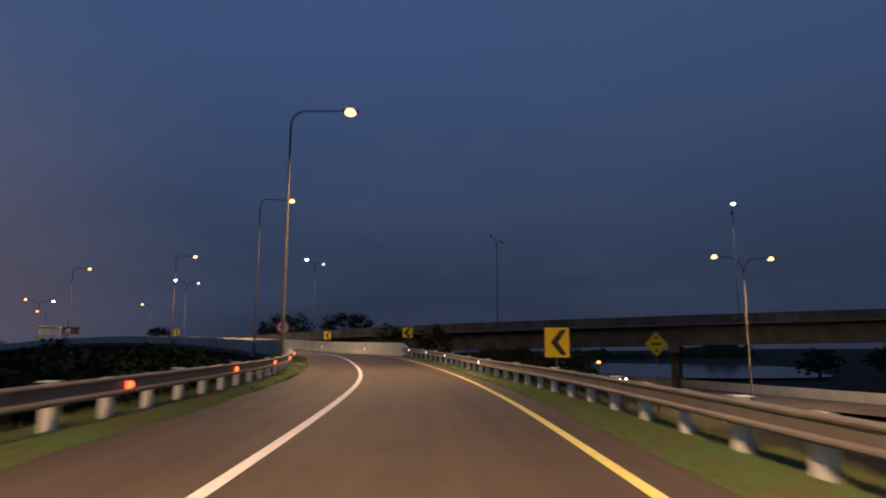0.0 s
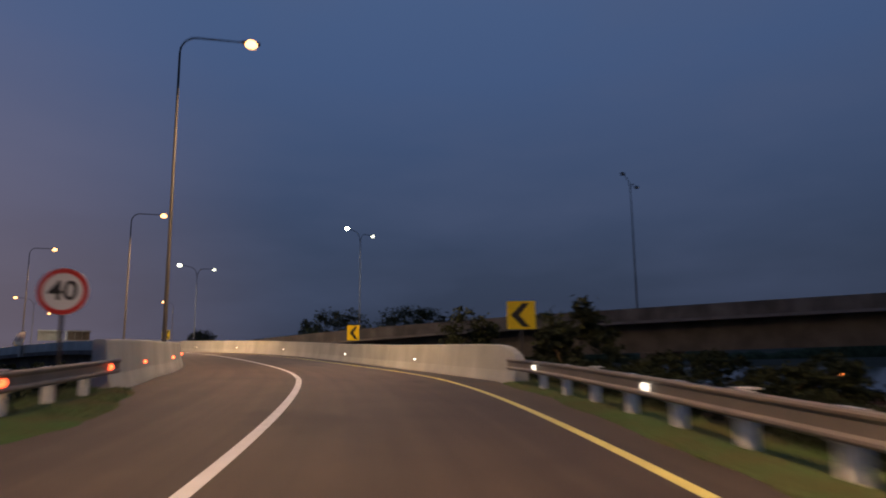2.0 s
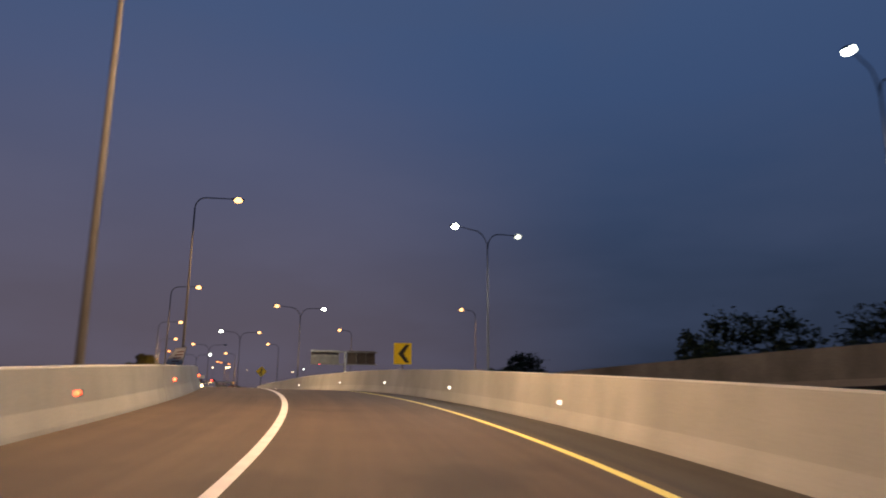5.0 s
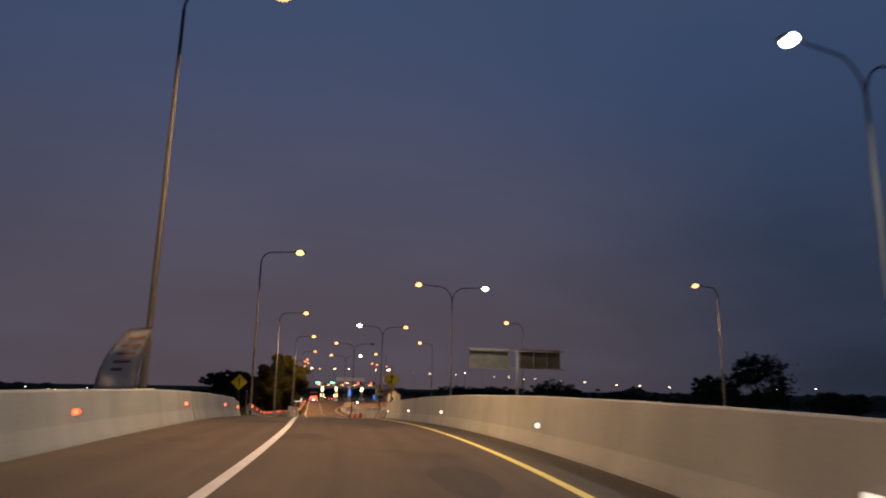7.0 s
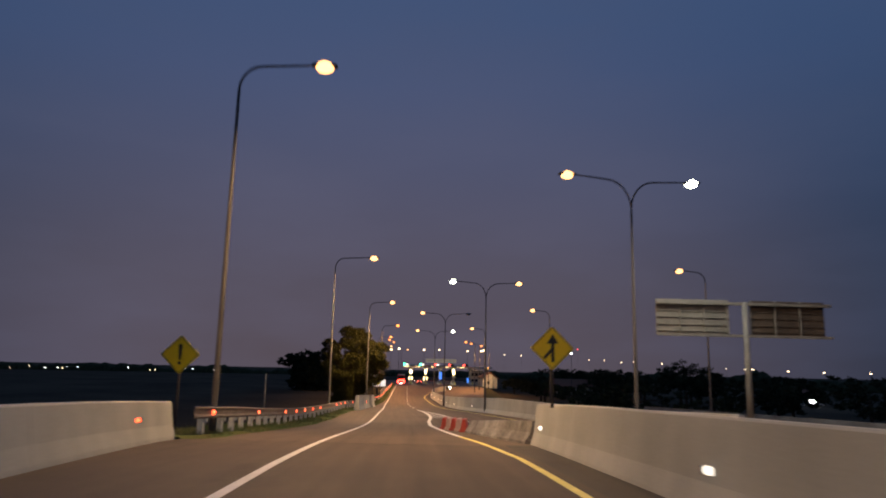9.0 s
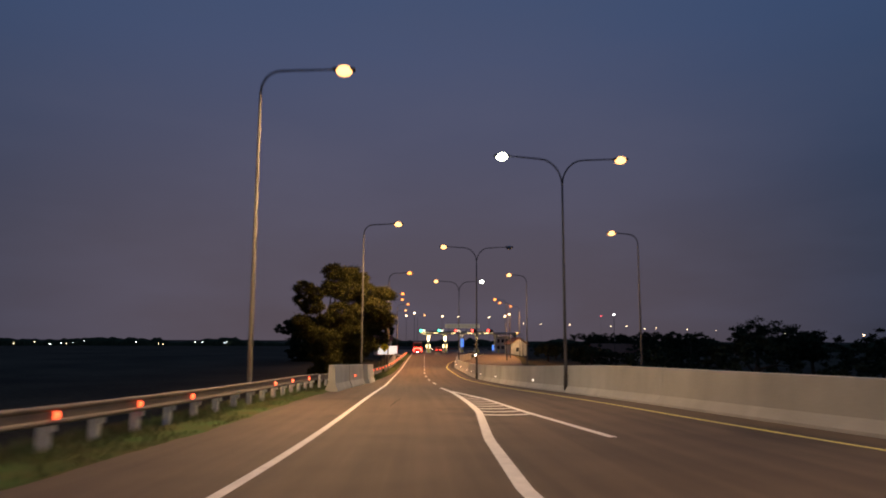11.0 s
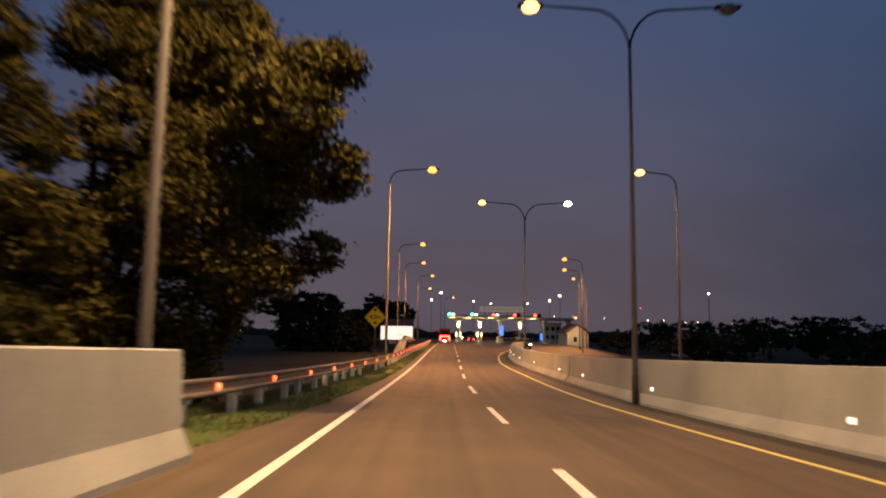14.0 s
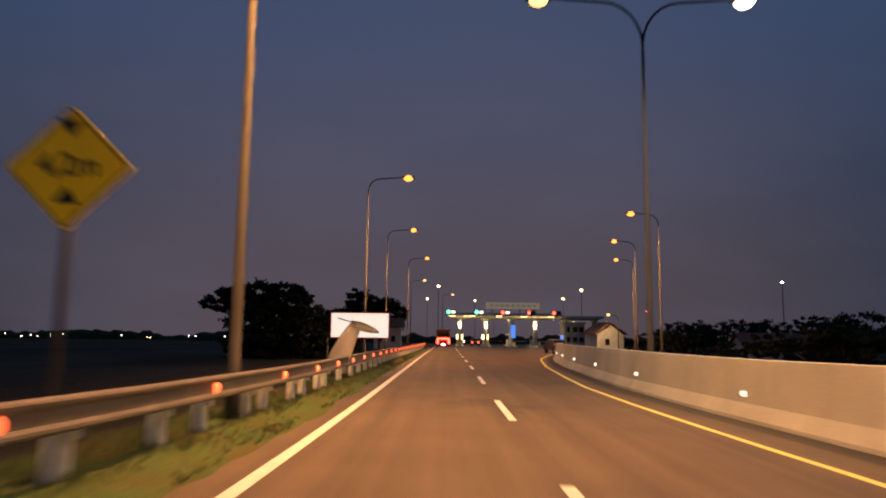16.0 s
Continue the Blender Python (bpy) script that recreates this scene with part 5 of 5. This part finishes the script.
for x, mat, txt in ((0.2, SIGNAL_GREEN, 1), (5.8, SIGNAL_GREEN, 1), (11.0, SIGNAL_RED, 1), (16.2, SIGNAL_RED, 0), (21.2, SIGNAL_RED, 0)):
    sgn = thing("lane_signal", TG @ Matrix.Translation((x + 0.3, -0.62, 6.1)), "lane signal box over a toll lane, lit " + ("green" if mat is SIGNAL_GREEN else "red"), "lane signal", "lane signals")
    part("housing", box(1.9, 0.3, 0.85, 0.4, 0.15, 0.25, 0.03), SIGN_BLACK, sgn)
    part("bracket", box(0.2, 0.62, 0.3, 0.4, 0.3, -0.02, 0.01), POLE_STEEL, sgn)
    part("signal_face", plate(moved(disc(0.33, 16), -0.05, 0.67), -0.03, -0.004), mat, sgn)
    if txt:
        part("text_panel", plate(moved(rounded(0.75, 0.5, 0.04), 0.9, 0.67), -0.03, -0.004), WHITE_STUD, sgn)
for x, tall in ((2.8, 2.5), (8.1, 2.5), (13.2, 2.5), (18.1, 2.5), (24.3, 2.5)):
    isl = thing("toll_booth", TG @ Matrix.Translation((x, 4.5, 0.0)), "small toll booth on a raised island with lit windows", "toll booth", "toll booths")
    part("island", box(1.7, 13, 0.25, 0, -1.5, -0.05, 0.05), CONCRETE, isl)
    part("body", box(1.3, 2.2, 1.15, 0, 0.9, 0.2, 0.04), PLASTER, isl)
    part("window", box(1.22, 2.1, 0.95, 0, 0.9, 1.35, 0.02), CANOPY_LIGHT if x < 10 else GLASS_DARK, isl)
    part("roof", box(1.5, 2.5, 0.15, 0, 0.9, 2.3, 0.03), PLASTER, isl)
    part("bollard", tube([(0, -7.6, 0), (0, -7.6, 0.9), (0, -7.6, 1.0)], [0.28, 0.28, 0.15], 12), YELLOW_LINE, isl)
    part("boom_arm", box(3.2, 0.08, 0.1, 1.9, -0.8, 1.0, 0.01), SIGN_RED if x < 10 else WHITE_PLASTIC, isl)
bp = thing("blue_banner", TG @ Matrix.Translation((13.2, -1.5, 0.2)), "tall lit blue panel standing on a toll island", "panel")
part("face", box(0.9, 0.12, 2.5, 0, 0, 1.6, 0.02), BLUE_PANEL, bp)
part("stand", box(0.12, 0.12, 1.55, 0, 0, 0, 0.01), POLE_STEEL, bp)
bp = thing("blue_banner", TG @ Matrix.Translation((22.8, -1.5, 0.2)), "small lit blue panel standing on a toll island", "panel")
part("face", box(0.6, 0.12, 1.6, 0, 0, 0.6, 0.02), BLUE_PANEL, bp)
part("stand", box(0.12, 0.12, 0.65, 0, 0, 0, 0.01), POLE_STEEL, bp)


def house(p, turn, w, d, h, label):
    root = thing("house", Matrix.Translation(p) @ Matrix.Rotation(turn, 4, "Z"), label, "house")
    part("wall", box(w, d, h, 0, 0, -0.2, 0.02), PLASTER, root)
    bm = bmesh.new()
    e = 0.5
    a = [bm.verts.new(q) for q in ((-w / 2 - e, -d / 2 - e, h - 0.25), (w / 2 + e, -d / 2 - e, h - 0.25), (w / 2 + e, d / 2 + e, h - 0.25), (-w / 2 - e, d / 2 + e, h - 0.25), (-w / 2 - e, 0, h + d * 0.35), (w / 2 + e, 0, h + d * 0.35))]
    for q in ((0, 1, 5, 4), (2, 3, 4, 5)):
        bm.faces.new([a[i] for i in q])
    bmesh.ops.recalc_face_normals(bm, faces=bm.faces)
    bmesh.ops.solidify(bm, geom=bm.faces[:], thickness=-0.14)
    part("roof", bm, ROOF, root)
    for x in (-w / 2 + 0.1, w / 2 - 0.1):
        bm = bmesh.new()
        for dx in (-0.098, 0.098):
            bm.faces.new([bm.verts.new((x + dx, y, z)) for y, z in ((-d / 2, h - 0.22), (d / 2, h - 0.22), (0, h + d * 0.35 - 0.22))])
        a, b = bm.faces[:] if not bm.faces.ensure_lookup_table() else ()
        for k in range(3):
            bm.faces.new((a.verts[k], a.verts[(k + 1) % 3], b.verts[(k + 1) % 3], b.verts[k]))
        bmesh.ops.recalc_face_normals(bm, faces=bm.faces)
        part("gable", bm, PLASTER, root)
        win = part("window", box(0.1, 0.8, 1.1, x + (0.1 if x > 0 else -0.1), 0.6, 1.1, 0.01), GLASS_DARK, root)
        part("sill", box(0.16, 0.95, 0.07, x + (0.1 if x > 0 else -0.1), 0.6, 1.02, 0.005), PLASTER, win)
    for x in (-w * 0.28, w * 0.22):
        win = part("window", box(0.8, 0.1, 1.1, x, -d / 2 - 0.02, 1.1, 0.01), GLASS_DARK, root)
        part("frame", box(0.95, 0.06, 0.08, x, -d / 2 - 0.05, 2.2, 0.005), PLASTER, win)
    return root


q = at(366, -28.5)
house(Vector((q.x, q.y, at(366, 0).z - 0.4)), heading(366) + 1.75, 5.5, 5.0, 3.2, "small white plastered house beside the toll gate")
q = at(360, -29.5)
street_lamp(Vector((q.x, q.y, at(360, 0).z - 0.4)), heading(360), 6.2, [(-1, 1.4, "warm", 0.2)], "short street lamp beside the small white house", "toll yard lamps", 0.0)
office = thing("toll_office", TG @ Matrix.Translation((26.3, 3.5, 0)), "grey flat-roofed toll office beside the canopy", "office")
part("body", box(4.4, 3.6, 5.0, 0, 2.3, -0.2, 0.04), PLASTER, office)
part("roof", box(5.0, 4.2, 0.25, 0, 2.3, 4.8, 0.04), PLASTER, office)
for x in (-1.3, 0.2, 1.5):
    for z in (0.9, 3.0):
        win = part("window", box(0.9, 0.1, 1.1, x, 0.48, z, 0.01), GLASS_DARK, office)
        part("sill", box(1.0, 0.14, 0.07, x, 0.45, z - 0.08, 0.005), PLASTER, win)
q = at(357, -55)
house(Vector((q.x, q.y, ground_z(q.x, q.y))), heading(357), 13, 6, 2.6, "long low pale building behind the bushes")
q = at(372, 11)
house(Vector((q.x, q.y, at(372, 0).z - 0.3)), heading(372), 5, 4, 4.0, "small dark roofed shelter beside the toll lanes")


# ------------------------------------------------------------------ vehicles
def wheel(root, x, y, r, w=0.24):
    wh = part("wheel", tube([(x - w / 2, y, r), (x + w / 2, y, r)], r, 16), RUBBER, root)
    part("rim", tube([(x - w / 2 - 0.01, y, r), (x + w / 2 + 0.01, y, r)], r * 0.55, 12), STEEL, wh)


def coach(m, label):
    root = thing("coach", m, label, "coach")
    bm = box(2.5, 10, 2.9, 0, 5, 0.45, 0.16)
    part("body", bm, PAINT_RED, root)
    part("rear_window", box(2.0, 0.06, 0.9, 0, -0.01, 2.05, 0.02), GLASS_DARK, root)
    for x in (-1.23, 1.23):
        part("side_window", box(0.06, 8.6, 0.85, x, 5, 2.0, 0.02), GLASS_DARK, root)
    part("bumper", box(2.4, 0.2, 0.35, 0, -0.03, 0.45, 0.05), PAINT_DARK, root)
    part("light_bar", box(2.1, 0.06, 0.3, 0, -0.03, 1.55, 0.01), TAIL, root, "row of red lamps across the tail")
    for x in (-1.0, 1.0):
        part("tail_light", box(0.36, 0.08, 0.9, x, -0.03, 0.75, 0.03), TAIL, root)
    part("plate_light", box(0.6, 0.05, 0.2, 0, -0.14, 0.55, 0.01), FAR_WHITE, root)
    for x in (-1.05, 1.05):
        for y in (2.2, 8.0):
            wheel(root, x, y, 0.48)


def car(m, label, paint, front):
    """front: the head lamps look at -y, else the tail lamps do."""
    root = thing("car", m, label, "car", "cars")
    bm = bmesh.new()
    prof = [(0.0, 0.35), (0.0, 0.75), (0.25, 0.88), (1.15, 0.95), (1.75, 1.40), (3.0, 1.44), (3.7, 1.0), (4.2, 0.9), (4.25, 0.4)]
    rings = []
    for x, k in ((-0.83, 0.94), (-0.78, 1.0), (0.78, 1.0), (0.83, 0.94)):
        rings.append([bm.verts.new((x * (0.86 if z > 1.1 else 1.0), y, 0.35 + (z - 0.35) * k)) for y, z in prof])
    n = len(prof)
    for a, b in zip(rings, rings[1:]):
        for j in range(n):
            bm.faces.new((a[j], a[(j + 1) % n], b[(j + 1) % n], b[j]))
    bm.faces.new(rings[0])
    bm.faces.new(rings[-1][::-1])
    bmesh.ops.recalc_face_normals(bm, faces=bm.faces)
    part("body", bm, paint, root)
    part("windscreen", plate([(-0.6, 0.98), (0.6, 0.98), (0.52, 1.34), (-0.52, 1.34)], 1.40, 1.44), GLASS_DARK, root)
    for x in (-0.6, 0.6):
        part("head_light" if front else "tail_light", box(0.26, 0.1, 0.15, x, 0.0, 0.62, 0.03), HEAD if front else TAIL, root)
    for x in (-0.74, 0.74):
        for y in (0.8, 3.4):
            wheel(root, x, y, 0.31, 0.2)


coach(TG @ Matrix.Translation((-0.5, -13, 0)), "red coach with lit tail lamps waiting at the toll gate")
car(TG @ Matrix.Translation((6.0, 3, 0)), "dark car with red tail lamps between toll islands", PAINT_DARK, False)
car(TG @ Matrix.Translation((3.4, 14, 0)), "car with bright headlights facing the toll gate", PAINT_DARK, True)
car(Matrix.Translation(at(313, -11.6)) @ Matrix.Rotation(heading(313) + 0.15, 4, "Z"), "dark oncoming car on the opposite carriageway with headlights on", PAINT_DARK, True)

# ------------------------------------------------------------------ billboard and banners
bb = thing("billboard", Matrix.Translation(at(286, 4.95, -0.6)) @ Matrix.Rotation(heading(286), 4, "Z"), "white lit billboard with a thin red frame on two posts", "billboard")
part("face", box(3.25, 0.06, 1.36, 0, -0.04, 2.0, 0.0), BILLBOARD_FACE, bb)
part("back", box(3.35, 0.10, 1.46, 0, 0.05, 1.95, 0.01), SIGN_BACK, bb)
for x, z, w, h in ((0, 1.93, 3.4, 0.06), (0, 3.37, 3.4, 0.06), (-1.67, 1.96, 0.06, 1.45), (1.67, 1.96, 0.06, 1.45)):
    part("frame", box(w, 0.12, h, x, -0.05, z, 0.005), SIGN_RED, bb)
for x in (-1.1, 1.1):
    part("post", box(0.12, 0.12, 2.3, x, 0.1, -0.3, 0.01), POLE_STEEL, bb)


def banner(m, outline, lines, label, bend=0.25, thick=0.012):
    """A sagging cloth: the outline's corners are bottom left, bottom right, top right, top left in x, z."""
    root = thing("banner", m, label, "banner", "banners")
    (x0, z0), (x1, z1), (x2, z2), (x3, z3) = outline

    def pt(u, w):
        bow = bend * math.sin(math.pi * w) * (0.3 + u)
        left = (x0 + (x3 - x0) * w - 0.22 * math.sin(math.pi * w) * abs(z3 - z0) * 0.4, z0 + (z3 - z0) * w)
        right = (x1 + (x2 - x1) * w, z1 + (z2 - z1) * w)
        return Vector((left[0] + (right[0] - left[0]) * u, -bow + 0.04 * math.sin(7 * u + 3 * w), left[1] + (right[1] - left[1]) * u))

    bm = bmesh.new()
    N, M = 10, 14
    g = [[bm.verts.new(pt(i / N, j / M)) for i in range(N + 1)] for j in range(M + 1)]
    for j in range(M):
        for i in range(N):
            bm.faces.new((g[j][i], g[j][i + 1], g[j + 1][i + 1], g[j + 1][i])).smooth = True
    bmesh.ops.solidify(bm, geom=bm.faces[:], thickness=thick)
    part("cloth", bm, CLOTH, root)
    for w0, u0, u1 in lines:
        b2 = bmesh.new()
        row = [[b2.verts.new(pt(u, w0 + d) + Vector((0, -0.02, 0))) for u in np.linspace(u0, u1, 6)] for d in (0, 0.045)]
        for i in range(5):
            b2.faces.new((row[0][i], row[0][i + 1], row[1][i + 1], row[1][i]))
        part("print_line", b2, CLOTH_INK, root)
    return root


b1 = banner(Matrix.Translation(at(137.6, 6.35, 0.9)) @ Matrix.Rotation(heading(138), 4, "Z"), [(-0.62, 0.0), (0.42, 0.0), (0.72, 1.68), (0.05, 1.55)],
            [(0.80, 0.35, 0.9), (0.68, 0.3, 0.85), (0.55, 0.3, 0.8), (0.42, 0.3, 0.75), (0.30, 0.3, 0.6)], "torn pale printed cloth banner tied to a lamp post")
part("stake", tube([(0.45, 0.05, -1.4), (0.55, 0.05, 1.7)], 0.03, 8), POLE_STEEL, b1)
b2 = banner(Matrix.Translation(at(270, 3.75, -0.1)) @ Matrix.Rotation(heading(270), 4, "Z"), [(-0.22, 0.35), (0.52, 0.35), (1.02, 1.92), (0.66, 2.02)],
            [], "crumpled pale cloth banner leaning over the guard rail", 0.15)
flap = bmesh.new()
cols = [[flap.verts.new((0.66 + 0.88 * u + 0.05 * w, -0.16 - 0.10 * math.sin(3.0 * u), 2.05 - 0.30 * u * u - (0.06 + 0.24 * math.sin(math.pi * (0.2 + 0.75 * u))) * w)) for w in (0.0, 0.5, 1.0)] for u in np.linspace(0, 1, 7)]
for c0, c1 in zip(cols, cols[1:]):
    for j in range(2):
        flap.faces.new((c0[j], c0[j + 1], c1[j + 1], c1[j])).smooth = True
bmesh.ops.solidify(flap, geom=flap.faces[:], thickness=0.012)
part("flap", flap, CLOTH, b2, "torn flap of pale cloth hanging over")
part("stick", tube([(0.25, -0.2, 2.12), (0.70, -0.2, 2.0), (1.12, -0.2, 1.78)], 0.018, 6), POLE_STEEL, b2)
part("stake", tube([(-0.1, 0.06, -0.6), (-0.1, 0.06, 1.5)], 0.03, 8), POLE_STEEL, b2)

# ------------------------------------------------------------------ gore: plastic barriers
for k in range(5):
    s = 176.7 + 0.85 * k
    m = Matrix.Translation(at(s, -2.42 + 0.17 * k)) @ Matrix.Rotation(heading(s) - 0.2, 4, "Z")
    wb = thing("water_barrier", m, ("red" if k % 2 == 0 else "white") + " plastic water-filled road barrier at the gore", "road barrier", "water barriers")
    bm = box(0.30, 0.74, 0.54, 0, 0, 0.02, 0.05)
    for w in bm.verts:
        if w.co.z > 0.3:
            w.co.x *= 0.55
    part("body", bm, RED_PLASTIC if k % 2 == 0 else WHITE_PLASTIC, wb)
    part("foot", box(0.40, 0.78, 0.12, 0, 0, 0.0, 0.03), RED_PLASTIC if k % 2 == 0 else WHITE_PLASTIC, wb)

# ------------------------------------------------------------------ lower road under the viaduct
LOW = [(62, 5), (50, 35), (41, 65), (33, 92), (25, 120), (14, 160)]


def low_strip(name, a0, a1, up, mat, label, category, thick=None):
    rings = []
    for i, (x, y) in enumerate(LOW):
        p, q = LOW[max(i - 1, 0)], LOW[min(i + 1, len(LOW) - 1)]
        d = Vector((q[0] - p[0], q[1] - p[1], 0)).normalized()
        nl = Vector((-d.y, d.x, 0))
        z = ground_z(x, y)
        c = Vector((x, y, z))
        if thick:
            rings.append([c + nl * a0 + Vector((0, 0, -0.3)), c + nl * (a0 + 0.05) + Vector((0, 0, thick)), c + nl * (a1 - 0.05) + Vector((0, 0, thick)), c + nl * a1 + Vector((0, 0, -0.3))])
        else:
            rings.append([c + nl * a0 + Vector((0, 0, up)), c + nl * a1 + Vector((0, 0, up))])
    v, f = loft(rings, closed=bool(thick))
    return tagged(fix_normals(mesh_object(name, v, f, mat)), label, category, kind="structure")


low_strip("road_lower", 5.5, -5.5, 0.42, ASPHALT, "lower road passing under the viaduct", "road")
low_strip("wall_lower", -6.0, -6.4, 0, CONCRETE, "low concrete wall along the lower road", "wall", 1.5)
for px, py, front, label in ((26.2, 113.5, False, "car with red tail lamps on the lower road"), (29.8, 112.6, False, "car with red tail lamps on the lower road"), (32.7, 103.7, True, "car with headlights on the lower road")):
    car(Matrix.Translation((px, py, ground_z(px, py) + 0.43)) @ Matrix.Rotation(radians(18), 4, "Z"), label, PAINT_DARK, front)
# pond added so that reflected sky makes a pale patch beyond the viaduct
v = [(60 + 45 * math.cos(a) * (1 + 0.2 * math.sin(3 * a)), 175 + 55 * math.sin(a), ground_z(60, 175) + 0.5) for a in np.linspace(0, 2 * math.pi, 40, endpoint=False)]
WATER = material("pond_water", (0.02, 0.03, 0.04), 0.08, vary=0.1, scale=0.2, grain=2, bump=0.02)
tagged(mesh_object("water", v, [tuple(range(40))], WATER), "added still pond, giving the pale patch below the viaduct", "water", kind="structure")

# thin marker post beyond the guard rail
mp = thing("marker_post", Matrix.Translation(at(184, 7.9, -0.1)) @ Matrix.Rotation(heading(184), 4, "Z"), "thin grey steel post beyond the guard rail", "post")
part("post", tube([(0, 0, -0.3), (0, 0, 2.75), (0, 0, 2.78)], [0.05, 0.05, 0.02], 8), SIGN_BACK, mp)
part("base", box(0.25, 0.25, 0.1, 0, 0, -0.02, 0.01), CONCRETE, mp)
lit = house(Vector((-156, 303, ground_z(-156, 303))), radians(60), 7, 5, 2.8, "small lit hut far beyond the carriageways")
# glowing panel stands in for the white light on the hut's front
part("front_glow", box(1.6, 0.08, 1.8, 0.4, -2.6, 0.3, 0.01), FAR_WHITE, lit)
